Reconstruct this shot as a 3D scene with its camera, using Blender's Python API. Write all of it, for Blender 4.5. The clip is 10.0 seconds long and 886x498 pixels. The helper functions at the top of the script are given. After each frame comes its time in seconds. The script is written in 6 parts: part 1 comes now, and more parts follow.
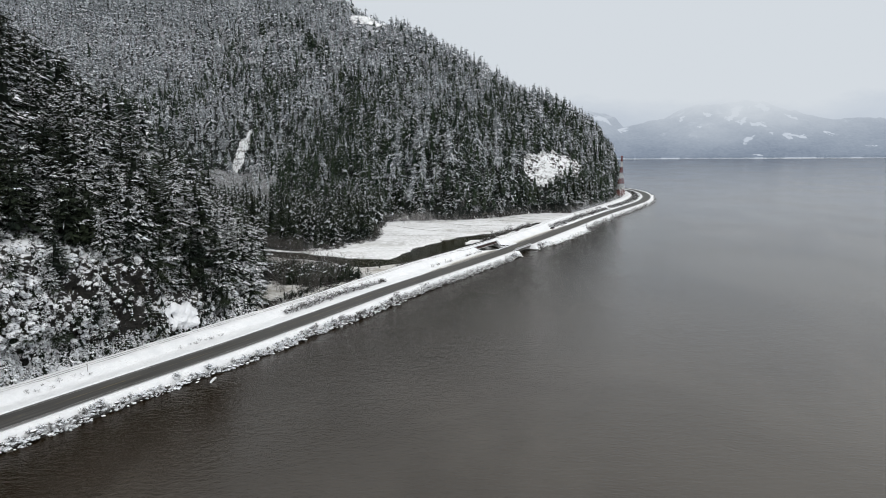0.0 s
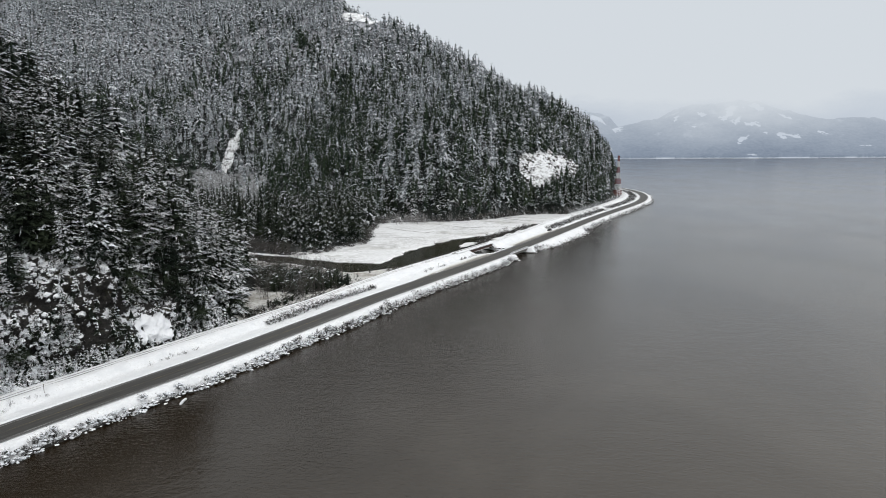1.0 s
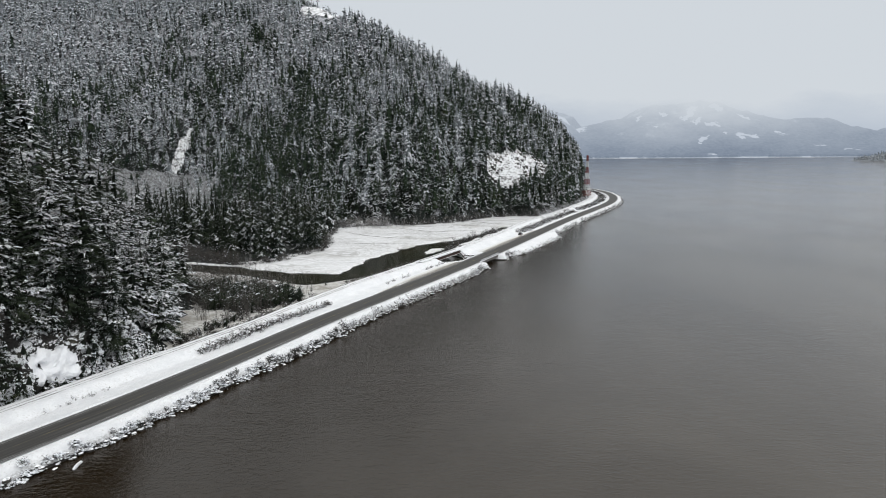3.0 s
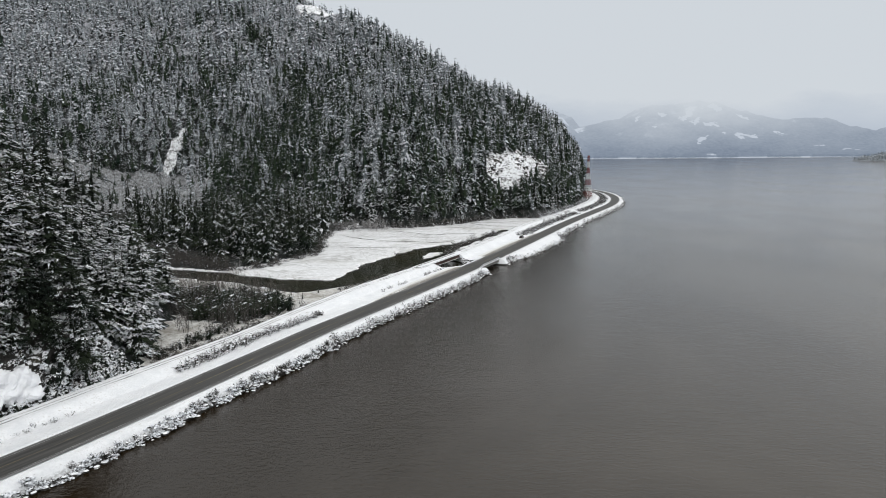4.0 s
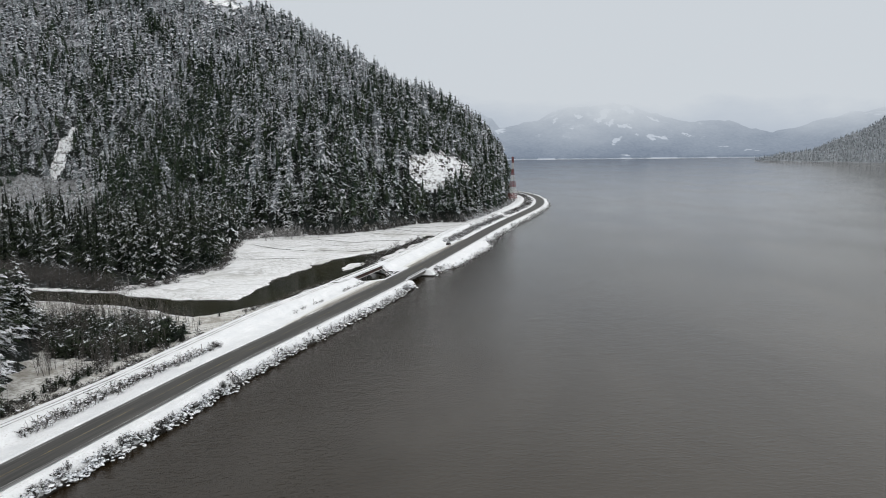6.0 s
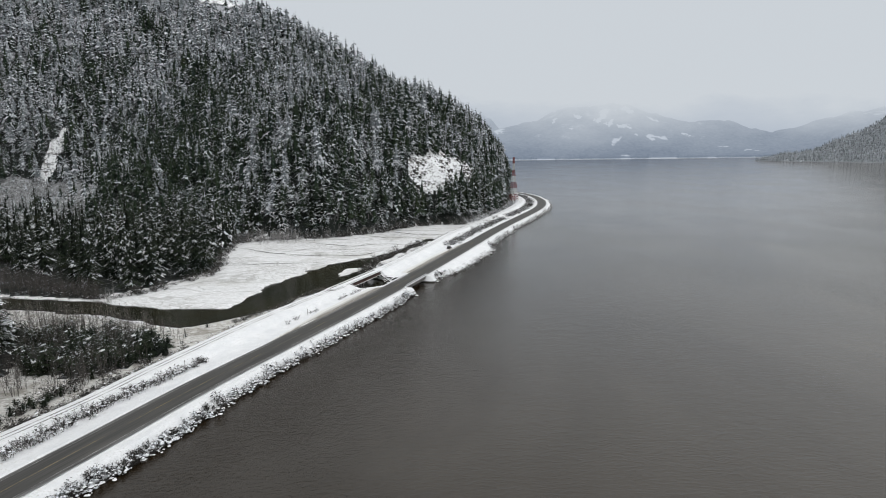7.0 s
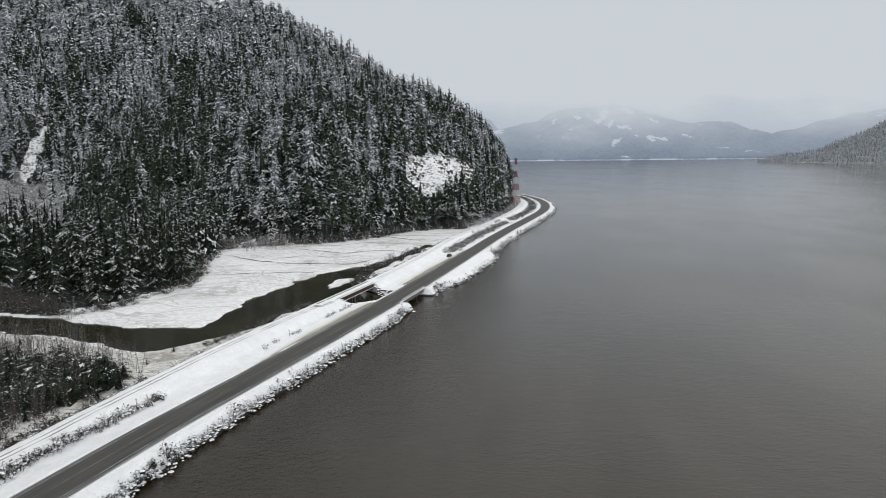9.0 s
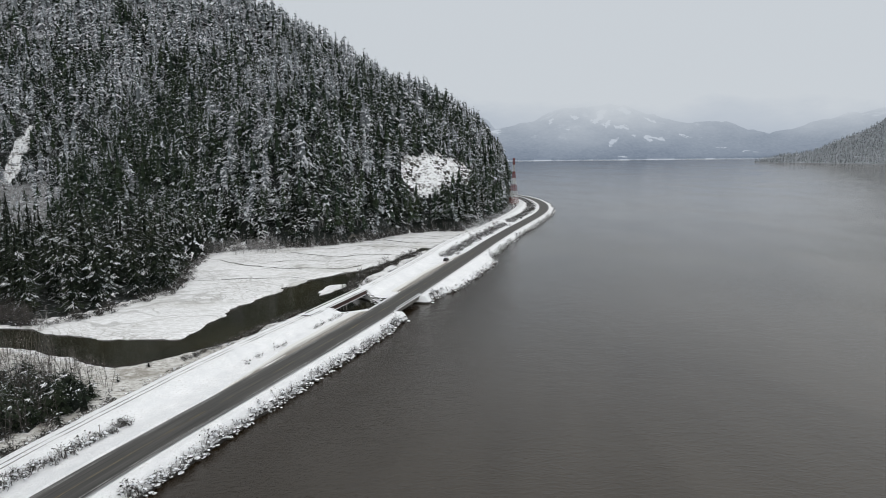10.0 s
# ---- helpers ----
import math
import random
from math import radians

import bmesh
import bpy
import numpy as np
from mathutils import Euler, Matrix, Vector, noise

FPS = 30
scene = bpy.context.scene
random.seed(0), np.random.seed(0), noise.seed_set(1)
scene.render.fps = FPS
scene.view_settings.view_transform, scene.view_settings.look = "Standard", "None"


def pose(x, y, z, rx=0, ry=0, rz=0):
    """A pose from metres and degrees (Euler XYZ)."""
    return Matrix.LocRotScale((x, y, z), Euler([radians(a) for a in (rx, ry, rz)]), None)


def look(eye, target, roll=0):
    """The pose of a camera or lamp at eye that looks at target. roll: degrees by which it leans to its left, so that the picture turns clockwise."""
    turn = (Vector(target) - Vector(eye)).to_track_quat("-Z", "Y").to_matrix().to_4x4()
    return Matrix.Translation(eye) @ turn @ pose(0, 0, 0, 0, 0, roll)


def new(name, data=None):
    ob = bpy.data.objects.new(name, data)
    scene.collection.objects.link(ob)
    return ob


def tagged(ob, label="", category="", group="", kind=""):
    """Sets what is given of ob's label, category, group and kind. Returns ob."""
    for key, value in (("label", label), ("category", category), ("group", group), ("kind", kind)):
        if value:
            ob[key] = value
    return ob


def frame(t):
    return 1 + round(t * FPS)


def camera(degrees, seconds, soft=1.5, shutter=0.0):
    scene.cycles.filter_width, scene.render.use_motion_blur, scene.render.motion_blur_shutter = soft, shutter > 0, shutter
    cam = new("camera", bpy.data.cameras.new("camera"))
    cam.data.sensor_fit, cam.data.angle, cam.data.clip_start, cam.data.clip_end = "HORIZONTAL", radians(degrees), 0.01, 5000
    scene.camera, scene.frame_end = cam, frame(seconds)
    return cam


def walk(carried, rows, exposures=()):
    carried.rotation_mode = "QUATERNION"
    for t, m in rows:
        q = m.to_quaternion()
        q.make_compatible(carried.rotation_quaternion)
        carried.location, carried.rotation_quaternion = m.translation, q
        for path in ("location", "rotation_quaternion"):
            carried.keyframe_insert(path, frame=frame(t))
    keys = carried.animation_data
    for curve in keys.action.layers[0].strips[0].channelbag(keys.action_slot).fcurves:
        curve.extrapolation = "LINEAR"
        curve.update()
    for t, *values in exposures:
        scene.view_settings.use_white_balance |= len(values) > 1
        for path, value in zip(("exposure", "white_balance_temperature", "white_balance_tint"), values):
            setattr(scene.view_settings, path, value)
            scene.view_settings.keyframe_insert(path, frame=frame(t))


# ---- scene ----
cam = camera(69.4, 10.0, 0.95)
PATH = [
    (0, (3.613, -28.261, 62.969), (3.365, -26.301, 62.658), -0.4),
    (0.5, (2.932, -20.752, 62.88), (2.684, -18.792, 62.568), -0.4),
    (1, (2.34, -13.173, 62.756), (2.109, -11.211, 62.444), -0.4),
    (1.5, (1.736, -5.744, 62.602), (1.544, -3.778, 62.288), -0.5),
    (2, (1.148, 1.708, 62.451), (1.011, 3.679, 62.137), -0.4),
    (2.5, (0.438, 9.115, 62.326), (0.312, 11.086, 62.013), -0.4),
    (4, (-1.29, 31.522, 61.956), (-1.409, 33.494, 61.645), -0.5),
    (4.5, (-1.721, 38.916, 61.93), (-1.839, 40.889, 61.62), -0.5),
    (5, (-1.897, 46.329, 61.964), (-2.015, 48.301, 61.654), -0.5),
    (5.5, (-1.905, 53.536, 62.002), (-2.003, 55.509, 61.693), -0.4),
    (6, (-1.907, 60.557, 62.013), (-1.787, 62.529, 61.703), -0.5),
    (7.5, (-1.826, 81.564, 61.869), (-1.703, 83.536, 61.562), -0.6),
    (8, (-1.569, 88.637, 61.748), (-1.446, 90.61, 61.442), -0.6),
    (8.5, (-1.172, 95.738, 61.59), (-1.047, 97.711, 61.283), -0.6),
    (9, (-0.594, 102.875, 61.463), (-0.467, 104.847, 61.157), -0.5),
    (9.5, (-0.036, 109.956, 61.36), (0.095, 111.929, 61.055), -0.5),
    (10, (0.519, 117.034, 61.318), (0.656, 119.006, 61.012), -0.5),
]
walk(cam, [(t, look(eye, target, roll)) for t, eye, target, roll in PATH], [(0.0, 0.08, 6480, 8), (2.5, 0.03, 6480, 8), (5.0, -0.01, 6480, 8), (7.5, -0.07, 6480, 8), (10.0, -0.09, 6480, 8)])

# ---- world and light: an overcast winter day ----
world = bpy.data.worlds.new("overcast_sky")
scene.world = world
world.use_nodes = True
wn, wl = world.node_tree.nodes, world.node_tree.links
wn.clear()


def wnode(kind):
    return wn.new(kind)


SUN_EL, SUN_AZ = 48.0, 150.0
sky = wnode("ShaderNodeTexSky")
sky.sky_type, sky.sun_disc = "NISHITA", False
sky.sun_elevation, sky.sun_rotation, sky.dust_density = radians(SUN_EL), radians(SUN_AZ), 4.0
sky_soft = wnode("ShaderNodeHueSaturation")
sky_soft.inputs["Saturation"].default_value = 0.35
sky_soft.inputs["Value"].default_value = 0.10
wl.new(sky.outputs[0], sky_soft.inputs["Color"])
coord = wnode("ShaderNodeTexCoord")
sep = wnode("ShaderNodeSeparateXYZ")
wl.new(coord.outputs["Generated"], sep.inputs[0])
cloud_noise = wnode("ShaderNodeTexNoise")
cloud_noise.inputs["Scale"].default_value = 3.0
cloud_noise.inputs["Detail"].default_value = 5.0
stretch = wnode("ShaderNodeMapping")
stretch.inputs["Scale"].default_value = (1.0, 1.0, 4.0)
wl.new(coord.outputs["Generated"], stretch.inputs["Vector"])
wl.new(stretch.outputs[0], cloud_noise.inputs["Vector"])
ramp = wnode("ShaderNodeValToRGB")
ramp.color_ramp.elements[0].position = 0.0
ramp.color_ramp.elements[0].color = (0.61, 0.645, 0.695, 1)
ramp.color_ramp.elements[1].position = 1.0
ramp.color_ramp.elements[1].color = (1.38, 1.385, 1.395, 1)
mid = ramp.color_ramp.elements.new(0.22)
mid.color = (0.735, 0.765, 0.80, 1)
mid = ramp.color_ramp.elements.new(0.45)
mid.color = (1.02, 1.03, 1.045, 1)
wl.new(sep.outputs["Z"], ramp.inputs[0])
cloud_map = wnode("ShaderNodeMapRange")
cloud_map.inputs["From Min"].default_value = 0.3
cloud_map.inputs["From Max"].default_value = 0.7
cloud_map.inputs["To Min"].default_value = 0.95
cloud_map.inputs["To Max"].default_value = 1.05
wl.new(cloud_noise.outputs["Fac"], cloud_map.inputs["Value"])
# the cloud is a little thinner over the open river
east = wnode("ShaderNodeMapRange")
east.inputs["From Min"].default_value, east.inputs["From Max"].default_value = -1.0, 1.0
east.inputs["To Min"].default_value, east.inputs["To Max"].default_value = 0.84, 1.20
wl.new(sep.outputs["X"], east.inputs["Value"])
cloud_all = wnode("ShaderNodeMath")
cloud_all.operation = "MULTIPLY"
wl.new(cloud_map.outputs[0], cloud_all.inputs[0])
wl.new(east.outputs[0], cloud_all.inputs[1])
cloud_mul = wnode("ShaderNodeVectorMath")
cloud_mul.operation = "SCALE"
wl.new(ramp.outputs[0], cloud_mul.inputs[0])
wl.new(cloud_all.outputs[0], cloud_mul.inputs["Scale"])
sky_mix = wnode("ShaderNodeMix")
sky_mix.data_type = "RGBA"
sky_mix.inputs["Factor"].default_value = 0.88
wl.new(sky_soft.outputs[0], sky_mix.inputs["A"])
wl.new(cloud_mul.outputs[0], sky_mix.inputs["B"])
bg = wnode("ShaderNodeBackground")
bg.inputs["Strength"].default_value = 1.0
wl.new(sky_mix.outputs["Result"], bg.inputs["Color"])
wout = wnode("ShaderNodeOutputWorld")
wl.new(bg.outputs[0], wout.inputs["Surface"])

sun_data = bpy.data.lights.new("sun", "SUN")
sun_data.energy = 0.7
sun_data.angle = radians(40)
sun_data.color = (1.0, 0.985, 0.965)
sun = new("sun", sun_data)
sun.matrix_world = look((0, 0, 300), (math.sin(radians(SUN_AZ)) * -200, math.cos(radians(SUN_AZ)) * -200, 300 - 200 * math.tan(radians(SUN_EL))))

# ---- materials ----


class Mat:
    """A small wrapper to write node materials shortly."""

    def __init__(self, name, rough=0.8, spec=0.3):
        self.m = bpy.data.materials.new(name)
        self.m.use_nodes = True
        self.t = self.m.node_tree
        self.b = self.t.nodes["Principled BSDF"]
        self.b.inputs["Roughness"].default_value = rough
        self.b.inputs["Specular IOR Level"].default_value = spec
        self.tc = self.t.nodes.new("ShaderNodeTexCoord")

    def n(self, kind, operation="", data_type="", feature=""):
        n = self.t.nodes.new(kind)
        if operation:
            n.operation = operation
        if data_type:
            n.data_type = data_type
        if feature:
            n.feature = feature
        return n

    def link(self, a, b):
        self.t.links.new(a, b)

    def noise(self, scale, detail=4.0, rough=0.6, stretch=(1, 1, 1), coords="Object", warp=0.0):
        mp = self.n("ShaderNodeMapping")
        mp.inputs["Scale"].default_value = stretch
        self.link(self.tc.outputs[coords], mp.inputs["Vector"])
        n = self.n("ShaderNodeTexNoise")
        n.inputs["Scale"].default_value = scale
        n.inputs["Detail"].default_value = detail
        n.inputs["Roughness"].default_value = rough
        n.inputs["Distortion"].default_value = warp
        self.link(mp.outputs[0], n.inputs["Vector"])
        return n.outputs["Fac"]

    def range(self, v, a, b, lo=0.0, hi=1.0):
        n = self.n("ShaderNodeMapRange")
        for k, x in (("From Min", a), ("From Max", b), ("To Min", lo), ("To Max", hi)):
            n.inputs[k].default_value = x
        self.link(v, n.inputs["Value"])
        return n.outputs[0]

    def math(self, op, a, b=None):
        n = self.n("ShaderNodeMath", operation=op)
        for i, v in enumerate((a, b)):
            if v is None:
                continue
            if isinstance(v, (int, float)):
                n.inputs[i].default_value = v
            else:
                self.link(v, n.inputs[i])
        return n.outputs[0]

    def mix(self, fac, a, b):
        n = self.n("ShaderNodeMix", data_type="RGBA")
        for key, v in (("Factor", fac), ("A", a), ("B", b)):
            if isinstance(v, (int, float)):
                n.inputs[key].default_value = v
            elif isinstance(v, tuple):
                n.inputs[key].default_value = (*v, 1)
            else:
                self.link(v, n.inputs[key])
        return n.outputs["Result"]

    def color(self, c):
        if isinstance(c, tuple):
            self.b.inputs["Base Color"].default_value = (*c, 1)
        else:
            self.link(c, self.b.inputs["Base Color"])

    def rough(self, v):
        self.link(v, self.b.inputs["Roughness"])

    def bump(self, h, strength=0.5, distance=0.1):
        n = self.n("ShaderNodeBump")
        n.inputs["Strength"].default_value = strength
        n.inputs["Distance"].default_value = distance
        self.link(h, n.inputs["Height"])
        self.link(n.outputs[0], self.b.inputs["Normal"])



k = Mat("snow", 0.75, 0.2)
f = k.noise(0.25, 5)
g = k.noise(6.0, 4)
k.color(k.mix(k.range(f, 0.35, 0.7), (0.70, 0.71, 0.74), (0.80, 0.805, 0.82)))
k.bump(k.math("ADD", f, k.math("MULTIPLY", g, 0.25)), 0.6, 0.4)
snow_mat = k.m

# snow on the embankment with dry grass and slush showing through
k = Mat("embankment_snow", 0.8, 0.2)
f = k.noise(0.22, 6, 0.65)
g = k.noise(2.2, 5, 0.7)
geo = k.n("ShaderNodeNewGeometry")
sx = k.n("ShaderNodeSeparateXYZ")
k.link(geo.outputs["Normal"], sx.inputs[0])
white = k.mix(k.range(f, 0.35, 0.7), (0.72, 0.73, 0.75), (0.86, 0.865, 0.88))
white = k.mix(k.range(g, 0.35, 0.7, 0.0, 0.28), white, (0.52, 0.525, 0.54))
grass = k.range(k.math("MULTIPLY", k.range(g, 0.56, 0.66), k.range(f, 0.47, 0.6)), 0.0, 1.0)
steep = k.range(sx.outputs["Z"], 0.62, 0.45)
stone = k.math("MULTIPLY", steep, k.range(g, 0.40, 0.55))
c = k.mix(k.math("MULTIPLY", grass, 0.45), white, (0.24, 0.20, 0.14))
c = k.mix(stone, c, (0.07, 0.065, 0.06))
k.color(c)
tide = k.n("ShaderNodeSeparateXYZ")
k.link(geo.outputs["Position"], tide.inputs[0])
k.bump(k.math("ADD", f, k.math("MULTIPLY", g, 0.5)), 0.9, 0.6)
# washed bare stones along the tide line; the dark band also paints the undercut's shade
wash_shade = k.range(k.math("ADD", tide.outputs["Z"], k.math("MULTIPLY", k.math("SUBTRACT", g, 0.5), 1.6)), 0.62, 0.48)
k.color(k.mix(wash_shade, c, (0.030, 0.028, 0.026)))
embank_mat = k.m

# asphalt: wet, salt streaks along the wheel paths (u across in metres, v along in metres)
k = Mat("asphalt", 0.6, 0.3)
uv = k.n("ShaderNodeSeparateXYZ")
k.link(k.tc.outputs["UV"], uv.inputs[0])
across = k.math("ABSOLUTE", uv.outputs["X"])
lane = k.math("ABSOLUTE", k.math("SUBTRACT", across, 1.85))
wheel = k.math("ABSOLUTE", k.math("SUBTRACT", lane, 0.8))
streak = k.noise(1.0, 5, 0.6, (2.2, 0.035, 1), "UV")
patch = k.noise(0.5, 4, 0.6, (1, 0.25, 1), "UV")
fine = k.noise(9.0, 3, 0.6, (1, 1, 1), "UV")
dry = k.math("MULTIPLY", k.range(wheel, 0.5, 0.05), k.range(patch, 0.3, 0.65))
base = k.mix(k.range(streak, 0.38, 0.64), (0.014, 0.0138, 0.013), (0.088, 0.085, 0.080))
base = k.mix(k.math("MULTIPLY", dry, 0.45), base, (0.035, 0.034, 0.034))
slush = k.math("MULTIPLY", k.range(across, 3.9, 4.9), k.range(streak, 0.40, 0.62))
base = k.mix(k.math("MULTIPLY", slush, 0.7), base, (0.55, 0.55, 0.56))
base = k.mix(k.math("MULTIPLY", k.range(fine, 0.3, 0.8), 0.2), base, (0.06, 0.058, 0.056))
k.color(base)
k.rough(k.range(streak, 0.3, 0.7, 0.5, 0.8))
k.bump(fine, 0.3, 0.02)
asphalt_mat = k.m

# packed slush on the shoulder, scraped along the road
k = Mat("shoulder_slush", 0.7, 0.3)
uv = k.n("ShaderNodeSeparateXYZ")
k.link(k.tc.outputs["UV"], uv.inputs[0])
streak = k.noise(1.0, 6, 0.65, (1.3, 0.035, 1), "UV")
edge_ = k.range(uv.outputs["X"], -9.5, -5.0, -0.32, 0.30)
c = k.mix(k.range(k.math("ADD", streak, edge_), 0.36, 0.66), (0.66, 0.655, 0.64), (0.20, 0.185, 0.165))
k.color(c)
k.bump(streak, 0.5, 0.1)
slush_mat = k.m

k = Mat("yellow_paint", 0.6)
k.color(k.mix(k.range(k.noise(0.12, 6, 0.7), 0.42, 0.62), (0.05, 0.048, 0.045), (0.30, 0.22, 0.08)))
yellow_mat = k.m
k = Mat("white_paint", 0.6)
k.color(k.mix(k.range(k.noise(0.15, 6, 0.7), 0.40, 0.62), (0.08, 0.08, 0.08), (0.42, 0.42, 0.42)))
white_paint_mat = k.m

# ground under the forest, scree and rock with snow on what lies flat
k = Mat("mountain_ground", 0.9, 0.2)
f = k.noise(0.05, 6, 0.65)
g = k.noise(0.5, 6, 0.7)
geo = k.n("ShaderNodeNewGeometry")
sx = k.n("ShaderNodeSeparateXYZ")
k.link(geo.outputs["Normal"], sx.inputs[0])
cover = k.math("ADD", k.math("MULTIPLY", sx.outputs["Z"], 1.1), k.math("MULTIPLY", k.math("SUBTRACT", g, 0.5), 1.6))
rock = k.mix(k.range(f, 0.3, 0.7), (0.045, 0.042, 0.038), (0.12, 0.11, 0.095))
k.color(k.mix(k.range(cover, 0.68, 0.86), rock, (0.84, 0.85, 0.87)))
k.bump(k.math("ADD", f, g), 0.8, 1.0)
ground_mat = k.m

k = Mat("forest_floor", 0.95, 0.1)
g = k.noise(0.6, 6, 0.7)
h = k.noise(0.09, 4, 0.6)
geo = k.n("ShaderNodeNewGeometry")
ps = k.n("ShaderNodeSeparateXYZ")
k.link(geo.outputs["Position"], ps.inputs[0])
up = k.range(ps.outputs["Z"], 60.0, 220.0, 0.0, 0.16)
k.color(k.mix(k.range(k.math("ADD", up, k.math("ADD", g, k.math("MULTIPLY", h, 0.6))), 0.86, 1.02), (0.017, 0.020, 0.018), (0.42, 0.43, 0.46)))
k.bump(g, 0.8, 0.8)
floor_mat = k.m

# open snow slopes with rock ribs and stumps
k = Mat("open_slope", 0.85, 0.2)
g = k.noise(0.45, 6, 0.72, (1, 1, 2.2))
h = k.noise(0.10, 4, 0.6, (1, 1, 2.0))
m_ = k.math("ADD", k.math("MULTIPLY", g, 0.65), k.math("MULTIPLY", h, 0.35))
k.color(k.mix(k.range(m_, 0.495, 0.57), (0.80, 0.81, 0.83), (0.09, 0.085, 0.08)))
k.bump(g, 0.8, 0.8)
open_mat = k.m

# cliff rock: dark, wet, streaked, with snow on ledges
k = Mat("cliff_rock", 0.75, 0.35)
f = k.noise(0.10, 6, 0.65, (1, 1, 0.45))
g = k.noise(1.1, 7, 0.75)
h = k.noise(0.28, 5, 0.65)
geo = k.n("ShaderNodeNewGeometry")
sx = k.n("ShaderNodeSeparateXYZ")
k.link(geo.outputs["Normal"], sx.inputs[0])
rock = k.mix(k.range(f, 0.3, 0.7), (0.009, 0.0085, 0.008), (0.042, 0.038, 0.033))
rock = k.mix(k.range(g, 0.55, 0.75), rock, (0.075, 0.072, 0.069))
rock = k.mix(k.range(k.noise(0.7, 5, 0.7, (1, 1, 2.2), warp=0.8), 0.50, 0.44), rock, (0.007, 0.0068, 0.006))
moss = k.math("MULTIPLY", k.range(h, 0.55, 0.68), 0.7)
rock = k.mix(moss, rock, (0.055, 0.050, 0.025))
cover = k.math("ADD", sx.outputs["Z"], k.math("MULTIPLY", k.math("SUBTRACT", g, 0.5), 2.2))
cover = k.math("ADD", cover, k.math("MULTIPLY", k.math("SUBTRACT", h, 0.5), 0.5))
cover = k.math("ADD", cover, k.math("MULTIPLY", k.math("SUBTRACT", k.noise(0.45, 4, 0.7), 0.5), 1.6))
k.color(k.mix(k.range(cover, 0.66, 0.76), rock, (0.80, 0.81, 0.84)))
k.bump(k.math("ADD", k.math("MULTIPLY", f, 2.0), g), 0.9, 0.8)
cliff_mat = k.m

# tidal flat: rafted ice and snow with silty cracks
k = Mat("tidal_ice", 0.6, 0.3)
f = k.noise(0.03, 5, 0.6)
g = k.noise(0.35, 6, 0.7, (1, 2.0, 1), warp=0.8)
mp = k.n("ShaderNodeMapping")
mp.inputs["Scale"].default_value = (0.42, 1.9, 1)
mp.inputs["Rotation"].default_value = (0, 0, radians(-14))
warp = k.n("ShaderNodeTexNoise")
warp.inputs["Scale"].default_value = 0.03
warp.inputs["Detail"].default_value = 3
k.link(k.tc.outputs["Object"], warp.inputs["Vector"])
wv = k.n("ShaderNodeVectorMath", operation="SCALE")
wv.inputs["Scale"].default_value = 45.0
k.link(warp.outputs["Color"], wv.inputs[0])
wa = k.n("ShaderNodeVectorMath", operation="ADD")
k.link(k.tc.outputs["Object"], wa.inputs[0])
k.link(wv.outputs[0], wa.inputs[1])
k.link(wa.outputs[0], mp.inputs["Vector"])
vo = k.n("ShaderNodeTexVoronoi", feature="DISTANCE_TO_EDGE")
vo.inputs["Scale"].default_value = 0.032
k.link(mp.outputs[0], vo.inputs["Vector"])
vs = k.n("ShaderNodeTexVoronoi", feature="DISTANCE_TO_EDGE")
vs.inputs["Scale"].default_value = 0.28
k.link(mp.outputs[0], vs.inputs["Vector"])
big_crack = k.math("MULTIPLY", k.range(vo.outputs["Distance"], 0.035, 0.010), k.range(g, 0.36, 0.48))
small_crack = k.math("MULTIPLY", k.range(vs.outputs["Distance"], 0.10, 0.02), k.range(k.noise(0.02, 3), 0.46, 0.58))
white = k.mix(k.range(g, 0.40, 0.62), (0.58, 0.58, 0.585), (0.78, 0.785, 0.80))
white = k.mix(k.math("MULTIPLY", k.range(f, 0.54, 0.66), 0.5), white, (0.44, 0.435, 0.41))
c = k.mix(k.math("MULTIPLY", big_crack, 0.32), white, (0.11, 0.105, 0.09))
c = k.mix(k.math("MULTIPLY", small_crack, 0.55), c, (0.26, 0.25, 0.235))
k.color(c)
k.bump(k.math("SUBTRACT", g, k.math("MULTIPLY", big_crack, 1.5)), 0.6, 0.3)
ice_mat = k.m

# frozen marsh: tan sedge, thin ice and patches of snow
k = Mat("marsh", 0.75, 0.25)
f = k.noise(0.06, 5, 0.65)
g = k.noise(0.7, 6, 0.7, (1, 1.8, 1), warp=0.5)
c = k.mix(k.range(g, 0.32, 0.56), (0.16, 0.14, 0.11), (0.58, 0.575, 0.56))
c = k.mix(k.range(f, 0.54, 0.66, 0.0, 0.7), c, (0.20, 0.18, 0.15))
k.color(c)
k.bump(g, 0.6, 0.3)
marsh_mat = k.m

k = Mat("creek_water", 0.16, 0.5)
k.b.inputs["IOR"].default_value = 1.33
w1 = k.noise(0.8, 3, 0.6)
k.color(k.mix(k.range(k.noise(0.03, 4), 0.35, 0.65), (0.012, 0.012, 0.007), (0.028, 0.026, 0.015)))
k.bump(w1, 0.12, 0.10)
creek_mat = k.m

# silty river water
k = Mat("river_water", 0.12, 0.5)
k.b.inputs["IOR"].default_value = 1.33
w1 = k.noise(1.1, 4, 0.62, (0.6, 1.0, 1), warp=0.25)
w2 = k.noise(0.30, 3, 0.55, (0.6, 1.0, 1))
w3 = k.noise(0.012, 4, 0.6, (1.0, 0.5, 1), warp=0.6)
